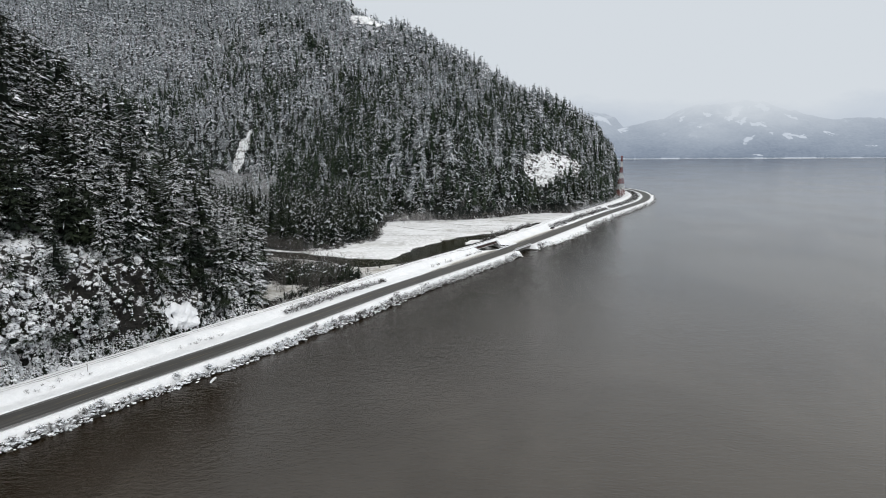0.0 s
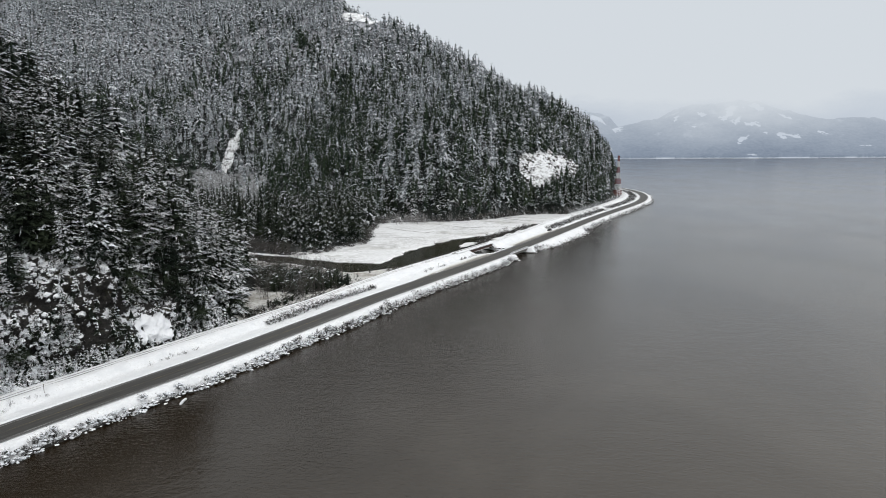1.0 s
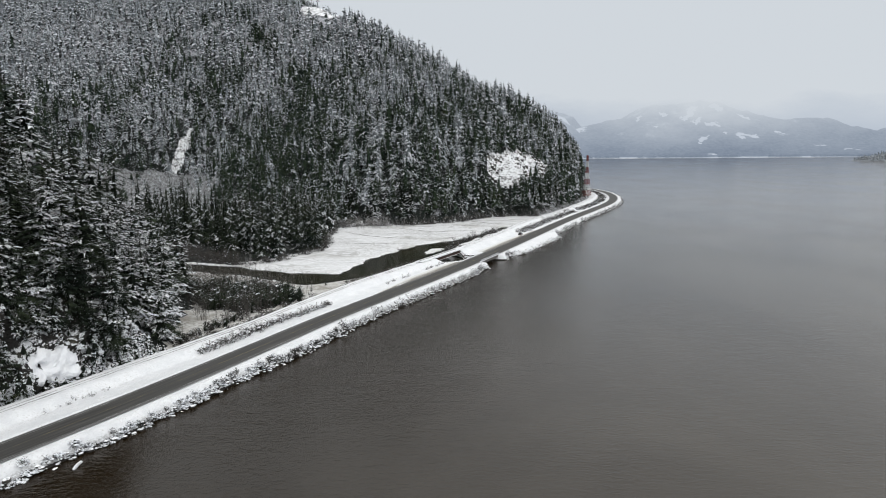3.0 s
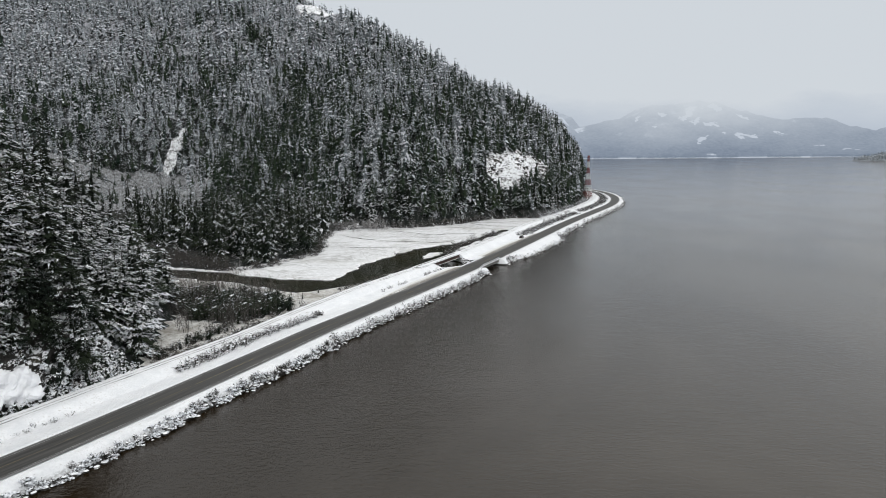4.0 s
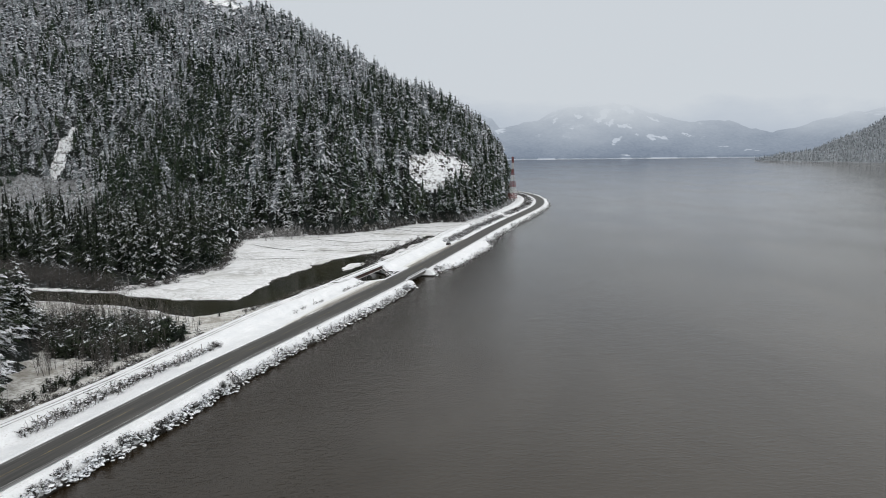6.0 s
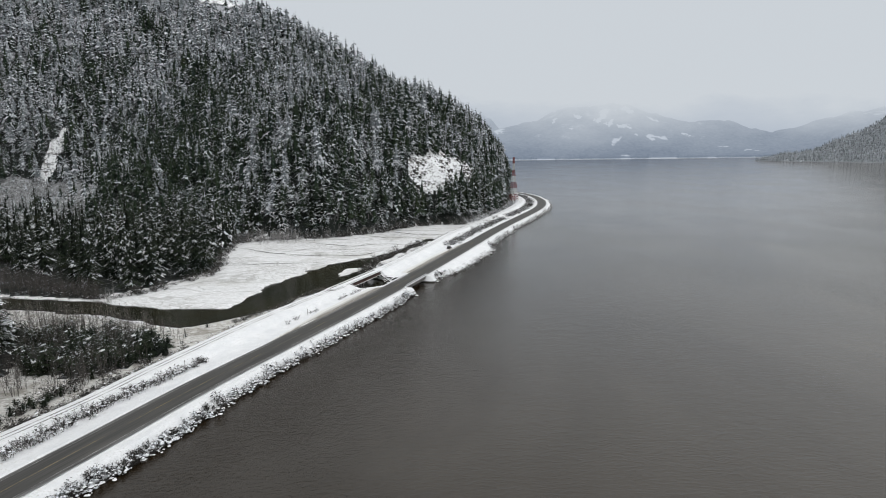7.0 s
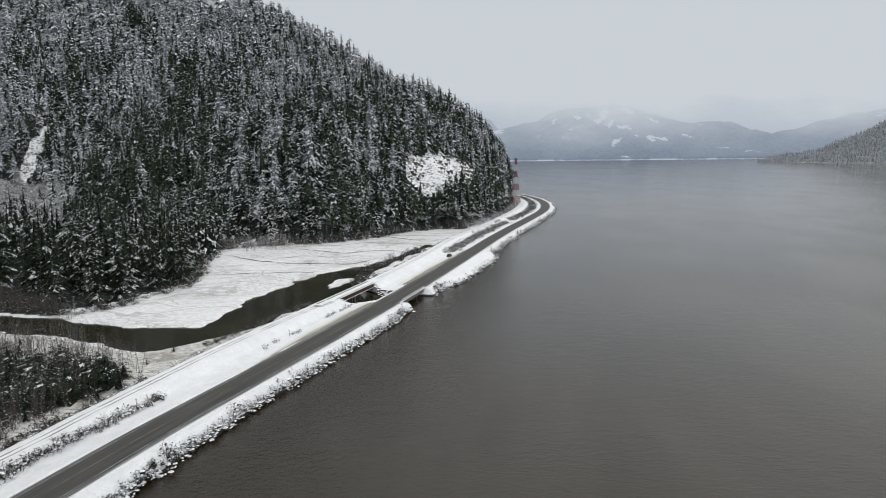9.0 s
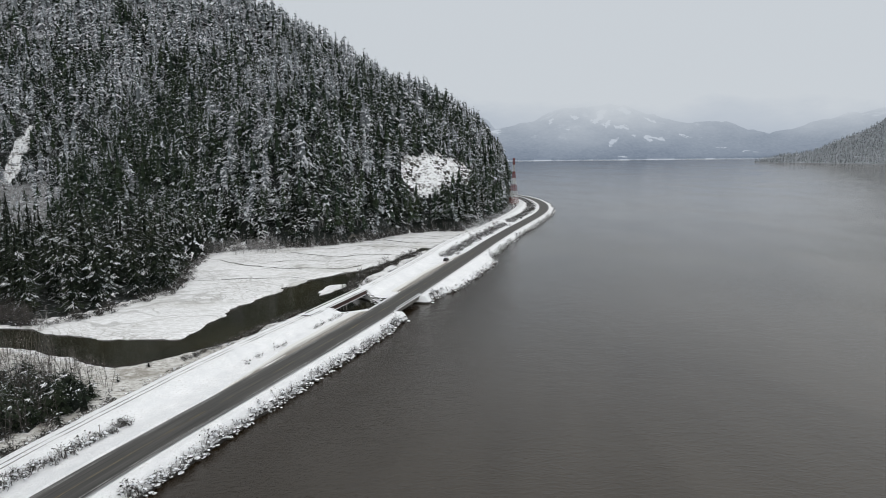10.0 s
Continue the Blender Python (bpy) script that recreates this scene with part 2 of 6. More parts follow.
# brown by the bank, grey silt farther out; the near dark also paints the bluff's reflection
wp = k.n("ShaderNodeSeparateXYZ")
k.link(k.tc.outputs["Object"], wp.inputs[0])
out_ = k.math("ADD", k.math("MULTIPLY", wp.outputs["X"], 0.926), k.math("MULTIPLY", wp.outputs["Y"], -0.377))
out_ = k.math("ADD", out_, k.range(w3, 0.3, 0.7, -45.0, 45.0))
offshore = k.range(out_, -110.0, 70.0)
# far tones are raised to stand in for the sky's grazing reflection
k.color(k.mix(offshore, (0.0150, 0.0100, 0.0050), k.mix(k.range(w3, 0.35, 0.65), k.mix(k.range(out_, 100.0, 700.0), (0.060, 0.0515, 0.0425), (0.150, 0.140, 0.127)), k.mix(k.range(out_, 100.0, 700.0), (0.078, 0.068, 0.0565), (0.175, 0.164, 0.150)))))
k.rough(k.range(w3, 0.35, 0.65, 0.08, 0.15))
calm = k.range(k.noise(0.02, 3, 0.5, (1.0, 0.6, 1), warp=0.5), 0.36, 0.62, 0.6, 1.0)
# the wide reach past the bend lies smoother than the current along the bank
calm = k.math("MULTIPLY", calm, k.range(wp.outputs["Y"], 200.0, 800.0, 1.0, 0.45))
k.bump(k.math("MULTIPLY", k.math("ADD", w1, k.math("MULTIPLY", w2, 0.8)), calm), 0.36, 0.46)
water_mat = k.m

# foliage: needles with snow lying on what faces up, more of it higher on the mountain and in patches
def dusted(name, bias, dark, pale, spread=0.22, crisp=0.12, grain=1.5, ragged=0.0):
    q = Mat(name, 0.85, 0.12)
    pos = q.n("ShaderNodeNewGeometry")
    xyz, nrm = q.n("ShaderNodeSeparateXYZ"), q.n("ShaderNodeSeparateXYZ")
    q.link(pos.outputs["Position"], xyz.inputs[0])
    q.link(pos.outputs["Normal"], nrm.inputs[0])

    def at(scale, detail, rough):
        t_ = q.n("ShaderNodeTexNoise")
        t_.inputs["Scale"].default_value, t_.inputs["Detail"].default_value, t_.inputs["Roughness"].default_value = scale, detail, rough
        q.link(pos.outputs["Position"], t_.inputs["Vector"])
        return t_.outputs["Fac"]
    island = pos.outputs["Random Per Island"]
    hue = at(0.09, 2, 0.5)
    c_ = q.mix(q.range(hue, 0.36, 0.60), dark, pale)
    c_ = q.mix(q.range(hue, 0.66, 0.74, 0.0, 0.7), c_, (0.034, 0.036, 0.017))
    c_ = q.mix(q.math("MULTIPLY", island, 0.5), c_, tuple(0.55 * v_ for v_ in pale))
    amount = q.math("ADD", q.range(at(grain, 4, 0.7), 0.3, 0.7, 0.20, 0.80), q.range(island, 0, 1, -spread + bias, spread + bias))
    amount = q.math("ADD", amount, q.range(at(0.022, 3, 0.55), 0.3, 0.7, -0.16, 0.16))
    amount = q.math("ADD", amount, q.range(xyz.outputs["Z"], 70.0, 250.0, 0.0, 0.14))
    amount = q.math("ADD", amount, q.range(nrm.outputs["Z"], 0.05, 0.75, -0.40, 0.10))
    q.color(q.mix(q.range(amount, 0.63 - crisp, 0.63 + crisp), c_, (0.74, 0.775, 0.83)))
    if ragged:
        q.link(q.range(at(3.6, 2, 0.6), ragged - 0.01, ragged + 0.01), q.b.inputs["Alpha"])
    return q.m


green_mat = dusted("dark_needles", -0.20, (0.013, 0.023, 0.018), (0.037, 0.053, 0.031), 0.15, 0.12, 2.2)
needle_mat = dusted("dusted_needles", -0.04, (0.017, 0.028, 0.025), (0.041, 0.057, 0.043), 0.15, 0.16, 2.2)
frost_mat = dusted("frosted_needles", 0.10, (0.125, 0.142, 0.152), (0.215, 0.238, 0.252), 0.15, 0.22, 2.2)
near_mat = dusted("spruce_needles", -0.27, (0.006, 0.011, 0.009), (0.024, 0.032, 0.018), 0.15, 0.05, 2.8, 0.44)


def bough_snow(name, low, high, grain, hold, soft=0.03, ragged=0.0):
    """Snow lying on the outer half of a bough, broken where the needles come through; none on what faces down."""
    q = Mat(name, 0.8, 0.15)
    pos = q.n("ShaderNodeNewGeometry")
    nrm = q.n("ShaderNodeSeparateXYZ")
    q.link(pos.outputs["Normal"], nrm.inputs[0])
    t_ = q.n("ShaderNodeTexNoise")
    t_.inputs["Scale"].default_value, t_.inputs["Detail"].default_value, t_.inputs["Roughness"].default_value = grain, 3.0, 0.65
    q.link(pos.outputs["Position"], t_.inputs["Vector"])
    amount = q.math("ADD", t_.outputs["Fac"], q.range(nrm.outputs["Z"], -0.05, 0.40, -0.7, 0.0))
    c_ = q.mix(pos.outputs["Random Per Island"], low, high)
    if ragged:
        e_ = q.n("ShaderNodeTexNoise")
        e_.inputs["Scale"].default_value, e_.inputs["Detail"].default_value = 3.0, 2.0
        q.link(pos.outputs["Position"], e_.inputs["Vector"])
        q.link(q.range(e_.outputs["Fac"], ragged - 0.01, ragged + 0.01), q.b.inputs["Alpha"])
    q.color(q.mix(q.range(amount, hold - soft, hold + soft), (0.020, 0.027, 0.019), c_))
    return q.m


laden_mat = bough_snow("snow_laden_boughs", (0.62, 0.645, 0.69), (0.85, 0.86, 0.885), 2.4, 0.38, 0.03, 0.42)
hoar_mat = bough_snow("rimed_boughs", (0.52, 0.545, 0.58), (0.75, 0.78, 0.82), 1.6, 0.39, 0.14)
# near-black: the shade inside a crown, put into its core's colour
k = Mat("shaded_inner_needles", 0.95, 0.05)
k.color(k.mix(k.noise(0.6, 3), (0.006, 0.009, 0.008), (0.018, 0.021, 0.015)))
inner_shade_mat = k.m
k = Mat("branch_snow", 0.8, 0.15)
geo = k.n("ShaderNodeNewGeometry")
f = k.noise(1.5, 3, 0.65)
c = k.mix(geo.outputs["Random Per Island"], (0.66, 0.68, 0.72), (0.86, 0.87, 0.90))
k.color(k.mix(k.range(f, 0.36, 0.43), (0.035, 0.042, 0.032), c))
bsnow_mat = k.m
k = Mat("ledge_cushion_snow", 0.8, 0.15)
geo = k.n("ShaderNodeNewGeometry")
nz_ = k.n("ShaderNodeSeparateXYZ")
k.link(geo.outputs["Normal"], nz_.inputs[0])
# dark specks break the snow, more of them on faces that turn down
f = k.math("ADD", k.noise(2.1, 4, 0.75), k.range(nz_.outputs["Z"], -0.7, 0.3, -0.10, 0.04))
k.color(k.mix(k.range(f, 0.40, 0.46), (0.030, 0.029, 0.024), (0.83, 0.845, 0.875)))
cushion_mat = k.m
k = Mat("bark", 0.9, 0.1)
k.color(k.mix(k.noise(3.0, 4, 0.6, (1, 1, 0.2)), (0.018, 0.016, 0.014), (0.050, 0.044, 0.039)))
bark_mat = k.m
k = Mat("bare_twigs", 0.9, 0.1)
geo = k.n("ShaderNodeNewGeometry")
k.color(k.mix(geo.outputs["Random Per Island"], (0.045, 0.041, 0.039), (0.125, 0.114, 0.107)))
twig_mat = k.m
k = Mat("withered_leaves", 0.9, 0.1)
k.color(k.mix(k.noise(2.0, 3), (0.013, 0.015, 0.013), (0.040, 0.040, 0.036)))
leaf_mat = k.m
k = Mat("frosted_twigs", 0.9, 0.1)
geo = k.n("ShaderNodeNewGeometry")
k.color(k.mix(geo.outputs["Random Per Island"], (0.10, 0.10, 0.10), (0.58, 0.59, 0.61)))
frost_twig_mat = k.m
k = Mat("grey_twigs", 0.9, 0.1)
geo = k.n("ShaderNodeNewGeometry")
k.color(k.mix(geo.outputs["Random Per Island"], (0.09, 0.08, 0.075), (0.38, 0.375, 0.375)))
grey_twig_mat = k.m
k = Mat("riprap_stone", 0.85, 0.3)
g = k.noise(1.6, 5, 0.7)
geo = k.n("ShaderNodeNewGeometry")
sx = k.n("ShaderNodeSeparateXYZ")
k.link(geo.outputs["Normal"], sx.inputs[0])
cover = k.math("ADD", sx.outputs["Z"], k.math("MULTIPLY", k.math("SUBTRACT", g, 0.5), 0.8))
k.color(k.mix(k.range(cover, 0.52, 0.64), k.mix(geo.outputs["Random Per Island"], (0.030, 0.028, 0.026), (0.085, 0.080, 0.072)), (0.84, 0.85, 0.87)))
riprap_mat = k.m


def plain(name, a, b, scale=2.0, rough=0.6, metal=0.0):
    q = Mat(name, rough)
    q.b.inputs["Metallic"].default_value = metal
    q.color(q.mix(q.range(q.noise(scale, 5, 0.65), 0.35, 0.65), a, b))
    return q.m


concrete_mat = plain("bridge_concrete", (0.10, 0.095, 0.09), (0.22, 0.21, 0.20))
girder_mat = plain("rusty_girder", (0.035, 0.022, 0.020), (0.085, 0.045, 0.038), 0.8)
steel_mat = plain("rail_steel", (0.16, 0.155, 0.15), (0.30, 0.295, 0.29), 0.6, 0.5, 0.0)
galv_mat = plain("galvanised_steel", (0.30, 0.30, 0.31), (0.42, 0.42, 0.43), 3.0, 0.5, 0.5)
red_mat = plain("tower_red_paint", (0.13, 0.028, 0.024), (0.19, 0.042, 0.036), 1.0)
whitep_mat = plain("tower_white_paint", (0.42, 0.42, 0.42), (0.6, 0.6, 0.6), 1.0)
carpaint_mat = plain("dark_car_paint", (0.006, 0.007, 0.008), (0.012, 0.012, 0.014), 1.0, 0.5)
carpale_mat = plain("grey_vehicle_paint", (0.30, 0.31, 0.32), (0.42, 0.43, 0.44), 1.0, 0.4)
rubber_mat = plain("tyre_rubber", (0.015, 0.015, 0.015), (0.03, 0.03, 0.03))
glass_mat = plain("car_glass", (0.02, 0.022, 0.025), (0.03, 0.032, 0.036), 1.0, 0.08)
lamp_red_mat = plain("tail_lamp_red", (0.30, 0.01, 0.01), (0.36, 0.02, 0.02), 1.0, 0.3)
crack_mat = plain("silty_crack", (0.045, 0.042, 0.036), (0.12, 0.112, 0.098), 1.5, 0.5)
timber_mat = plain("bridge_timber", (0.020, 0.018, 0.016), (0.045, 0.040, 0.035), 2.0, 0.9)
wood_mat = plain("weathered_wood", (0.10, 0.085, 0.07), (0.20, 0.17, 0.14), 3.0, 0.85)

# ---- plan: the lines that the place is built on ----
ROAD_Z, RAIL_Z = 3.0, 4.5
ROAD_LINE = [(-173, -50), (-150, 5), (-127, 58), (-109.2, 100), (-97, 128), (-83, 160), (-67.5, 200), (-53, 238), (-31.3, 288), (-19.4, 316),
             (-7.3, 345), (5, 376), (20.5, 417), (43.5, 478), (61, 525), (82, 578), (107, 638), (130.5, 697), (145.5, 746),
             (156.5, 804), (160, 868), (153, 930), (132, 985), (105, 1030)]
RAIL_LINE = [(-196, -50), (-172, 5), (-148, 58), (-122, 112), (-117, 124.6), (-98, 172), (-77.3, 222), (-71, 241), (-62, 267), (-51.5, 295), (-29, 346),
             (-13.7, 382), (13.4, 457), (33, 517), (60, 580), (91, 660), (117, 735), (133.5, 800), (137.5, 868), (130, 930), (108, 985), (80, 1030)]
BLUFF_RIVER = [(-205, -60), (-180, 5), (-155, 58), (-138, 92), (-127, 116.7), (-123.2, 132.5), (-116.5, 147), (-109.6, 166), (-99.3, 184), (-96, 195)]
BLUFF_VALLEY = [(-96, 195), (-103, 212), (-110, 232), (-114, 252), (-121, 272), (-142, 292), (-190, 308), (-260, 325), (-360, 340), (-520, 370)]
MOUNT_BASE = [(-1100, 520), (-700, 575), (-420, 610), (-300, 608), (-200, 585), (-110, 545), (-60, 530), (-25, 552), (2, 584), (28, 600), (46, 596), (80, 672),
              (106, 742), (120, 800), (128, 826), (130.5, 858), (126, 895), (117, 935), (85, 1010), (70, 1100), (60, 1400), (0, 1800), (-300, 2300)]
CREEK = [(-420, 395), (-265, 372), (-190, 360), (-133, 345), (-107, 333), (-72, 325), (-68, 349), (-62, 374), (-50, 405), (-40, 424), (-33, 431), (-19.5, 443),
         (0, 480), (15, 518), (20, 514), (6, 482), (-11, 442), (-20, 408), (-14, 385), (-4, 372), (20, 372), (20, 345), (-20, 345), (-30, 349), (-38, 358),
         (-58, 320), (-67, 311), (-82, 302), (-100, 312), (-143, 332), (-200, 345), (-265, 358), (-420, 380)]
FLAT_WOOD = [(-104, 404), (-110, 388), (-118, 372), (-127, 360), (-137, 358), (-154, 366), (-176, 386), (-205, 396), (-300, 410), (-420, 430), (-420, 620), (-300, 612), (-200, 585), (-108, 548),
             (-116, 505), (-114, 460), (-107, 422)]


def smooth_line(pts, step):
    """A Catmull-Rom line through the points, cut into even steps."""
    p = np.array(pts, float)
    p = np.vstack([2 * p[0] - p[1], p, 2 * p[-1] - p[-2]])
    out = []
    for i in range(1, len(p) - 2):
        for w in np.linspace(0, 1, 24, endpoint=False):
            a, b, c_, d_ = p[i - 1], p[i], p[i + 1], p[i + 2]
            out.append(0.5 * (2 * b + (c_ - a) * w + (2 * a - 5 * b + 4 * c_ - d_) * w * w + (3 * b - a - 3 * c_ + d_) * w ** 3))
    out = np.array(out + [p[-2]])
    run = np.concatenate([[0], np.cumsum(np.linalg.norm(np.diff(out, axis=0), axis=1))])
    s = np.arange(0, run[-1], step)
    return np.stack([np.interp(s, run, out[:, 0]), np.interp(s, run, out[:, 1])], 1)


def line_dist(x, y, pts):
    """Distance to a line of points, and the side (left of its run is positive)."""
    pts = np.asarray(pts, float)
    best = np.full(x.shape, 1e18)
    side = np.zeros(x.shape)
    for (ax, ay), (bx, by) in zip(pts[:-1], pts[1:]):
        dx, dy = bx - ax, by - ay
        w = np.clip(((x - ax) * dx + (y - ay) * dy) / (dx * dx + dy * dy), 0, 1)
        d2 = (x - ax - w * dx) ** 2 + (y - ay - w * dy) ** 2
        cr = dx * (y - ay) - dy * (x - ax)
        near = d2 < best
        best = np.where(near, d2, best)
        side = np.where(near, np.sign(cr), side)
    return np.sqrt(best), side


def inside(x, y, poly):
    r = np.zeros(x.shape, bool)
    n = len(poly)
    for i in range(n):
        (ax, ay), (bx, by) = poly[i], poly[(i + 1) % n]
        if ay == by:
            continue
        hit = ((ay > y) != (by > y)) & (x < (bx - ax) * (y - ay) / (by - ay) + ax)
        r ^= hit
    return r


def lattice(x, y, scale, seed):
    """Smooth value noise in -1..1."""
    gx, gy = x / scale, y / scale
    ix, iy = np.floor(gx).astype(np.int64), np.floor(gy).astype(np.int64)
    fx, fy = gx - ix, gy - iy
    fx, fy = fx * fx * (3 - 2 * fx), fy * fy * (3 - 2 * fy)

    def h(a, b):
        v = (a * 374761393 + b * 668265263 + seed * 974711) & 0x7FFFFFFF
        v = ((v ^ (v >> 13)) * 1274126177) & 0x7FFFFFFF
        return ((v ^ (v >> 16)) & 0xFFFF) / 32767.5 - 1
    return (h(ix, iy) * (1 - fx) + h(ix + 1, iy) * fx) * (1 - fy) + (h(ix, iy + 1) * (1 - fx) + h(ix + 1, iy + 1) * fx) * fy


def fractal(x, y, scale, seed, octaves=3):
    return sum(lattice(x, y, scale / 2 ** i, seed + i) / 2 ** i for i in range(octaves))


ROAD_COARSE, RAIL_COARSE = smooth_line(ROAD_LINE, 12), smooth_line(RAIL_LINE, 12)
BLUFF_POLY = BLUFF_RIVER + BLUFF_VALLEY[1:] + [(-900, 400), (-900, -250), (-260, -250)]
MOUNT_POLY = MOUNT_BASE + [(-1100, 2300)]


def bluff_in(x, y):
    """Depth into the bluff from its river foot and from its valley foot (0 outside)."""
    ins = inside(x, y, BLUFF_POLY)
    return np.where(ins, line_dist(x, y, BLUFF_RIVER)[0], 0), np.where(ins, line_dist(x, y, BLUFF_VALLEY)[0], 0), ins


def mount_in(x, y):
    return np.where(inside(x, y, MOUNT_POLY), line_dist(x, y, MOUNT_BASE)[0], 0)


def creek_in(x, y):
    d = line_dist(x, y, CREEK + CREEK[:1])[0] * np.where(inside(x, y, CREEK), 1, -1)
    return d + 2.3 * fractal(x, y, 11.0, 71, 3)


def terrain(x, y):
    x, y = np.asarray(x, float), np.asarray(y, float)
    rd, rs = line_dist(x, y, ROAD_COARSE)
    land = rd * rs
    z = np.where(land > -4, 0.55 + 0.12 * fractal(x, y, 14.0, 5), -5.0)
    z = z + np.maximum(0, -x - 170) * 0.05
    # creek
    c_ = creek_in(x, y)
    z = np.where((land > -4) & (c_ > -1.0), np.clip(0.5 - (c_ + 1.0) * 0.9, -2.2, 0.6), z)
    # bluff
    a, b, ins = bluff_in(x, y)
    za = np.interp(a, [0, 9, 12, 16, 22, 30, 45, 90, 170, 400], [-3, -3, 2, 18, 37, 53, 72, 114, 180, 322])
    zb = np.interp(b, [0, 10, 25, 50, 100, 200, 400], [0.8, 11, 28, 53, 98, 175, 300])
    zb = zb + 3.0 * fractal(x, y, 30, 11) * np.clip(b / 20, 0, 1)
    z = np.where(ins, np.maximum(z, np.minimum(za, zb)), z)
    # mountain
    m = mount_in(x, y)
    steep = np.interp(m, [0, 27, 51, 86, 126, 154, 199, 232, 300, 420, 600, 900], [0, 46, 74, 100, 124, 138, 166, 189, 235, 305, 395, 500])
    gentle = m * (0.86 - 0.00040 * m)
    mixw = np.clip((x + 190) / 140, 0, 1)
    mixw = mixw * mixw * (3 - 2 * mixw)
    zm = steep * mixw + gentle * (1 - mixw) + (6.0 * fractal(x, y, 90, 21) + 3.0 * fractal(x, y, 28, 23)) * np.clip(m / 60, 0, 1)
    # the shoulder above the bend, a knoll and the summit stand higher
    bend = np.clip((x - 5) / 40, 0, 1) * np.clip((y - 728) / 50, 0, 1) * np.clip(m / 6, 0, 1)
    zm = zm + bend * (19 + 9 * np.clip((x - 80) / 30, 0, 1)) + 8 * np.exp(-((x + 54) ** 2 + (y - 826) ** 2) / 700)
    zm = zm + 15 * np.clip((y - 835) / 55, 0, 1) * np.clip((-x - 115) / 60, 0, 1)
    # the brushy gully lies deep between two spurs
    zm = zm - 46 * np.exp(-((x + 345) / 75) ** 2 - ((y - 676) / 36) ** 2)
    z = np.where(m > 0, np.maximum(z, zm + 0.6), z)
    # far shore land
    z = np.where(y > 3500, 2.5 + 0.01 * (y - 3500), z)
    return z


# openings in the forest: the rocky clearing, the snow chute, the brushy gully and the cliff near the top
OPENINGS = [[(5, 624), (9, 630), (18, 634), (27, 645), (36, 664), (46, 676), (57, 695), (69, 712), (67, 692), (57, 664), (50, 642), (38, 620), (32, 614), (22, 614), (10, 610), (3, 612), (2, 618)],
            [(-328, 722), (-316, 722), (-318, 712), (-325, 706), (-326, 700), (-331, 690), (-340, 690), (-339, 700), (-336, 706), (-334, 712), (-330, 717)],
            [(-244, 912), (-222, 896), (-196, 886), (-180, 908), (-196, 948), (-230, 966), (-256, 944)]]


def cleared(x, y, reach=0.0):
    """Inside an opening of the forest, or (with reach) so close below it that a tree would hide it."""
    xn = x + 3.2 * lattice(x, y, 6, 61) + 1.2 * lattice(x, y, 2.5, 62)
    yn = y + 2.5 * lattice(x, y, 6, 63) + 1.2 * lattice(x, y, 2.5, 64)
    out = np.zeros(x.shape, bool)
    for poly, far_ in zip(OPENINGS, (0.8, 2.5, 3.0)):
        out |= inside(xn, yn, poly)
        if reach:
            out |= inside(xn, yn + reach * far_, poly) | inside(xn, yn + reach * far_ / 2, poly)
    return out


# ---- small building helpers ----


def mesh_from(name, verts, faces, mats, mat_index=None, smooth=False, uv=None):
    me = bpy.data.meshes.new(name)
    verts = np.asarray(verts, np.float32)
    faces = np.asarray(faces, np.int32)
    n, w = faces.shape
    me.vertices.add(len(verts))
    me.vertices.foreach_set("co", verts.ravel())
    me.loops.add(n * w)
    me.loops.foreach_set("vertex_index", faces.ravel())
    me.polygons.add(n)
    me.polygons.foreach_set("loop_start", np.arange(n, dtype=np.int32) * w)
    if mat_index is not None:
        me.polygons.foreach_set("material_index", np.asarray(mat_index, np.int32))
    me.polygons.foreach_set("use_smooth", np.full(n, smooth))
    for m in mats:
        me.materials.append(m)
    if uv is not None:
        layer = me.uv_layers.new(name="plan")
        layer.data.foreach_set("uv", np.asarray(uv, np.float32)[faces.ravel()].ravel())
    me.update()
    me.validate()
    return me


def part(name, bm, material, parent=None, label=""):
    me = bpy.data.meshes.new(name)
    bm.to_mesh(me)
    bm.free()
    me.materials.append(material)
    ob = new(name, me)
    if parent is not None:
        ob.parent = parent
    return tagged(ob, label)


def box(bm, size, at=(0, 0, 0), turn=None, bevel=0.0):
    m = Matrix.Translation(at) @ (turn.to_4x4() if turn is not None else Matrix.Identity(4)) @ Matrix.Diagonal((*size, 1))
    r = bmesh.ops.create_cube(bm, size=1, matrix=m)
    if bevel:
        es = list({e for v in r["verts"] for e in v.link_edges})
        bmesh.ops.bevel(bm, geom=es, offset=bevel, segments=1, affect="EDGES")


def bar(bm, a, b, r, sides=4):
    a, b = Vector(a), Vector(b)
    d = b - a
    m = Matrix.Translation((a + b) / 2) @ d.to_track_quat("Z", "Y").to_matrix().to_4x4()
    bmesh.ops.create_cone(bm, cap_ends=True, segments=sides, radius1=r, radius2=r, depth=d.length, matrix=m)


def grid_faces(nu, nv):
    i = np.arange(nu - 1)[:, None] * nv + np.arange(nv - 1)[None, :]
    return np.stack([i, i + nv, i + nv + 1, i + 1], -1).reshape(-1, 4)


# ---- the ground sheet ----


def spaced(*runs):
    out = [np.arange(a, b, s) for a, b, s in runs]
    return np.concatenate(out)


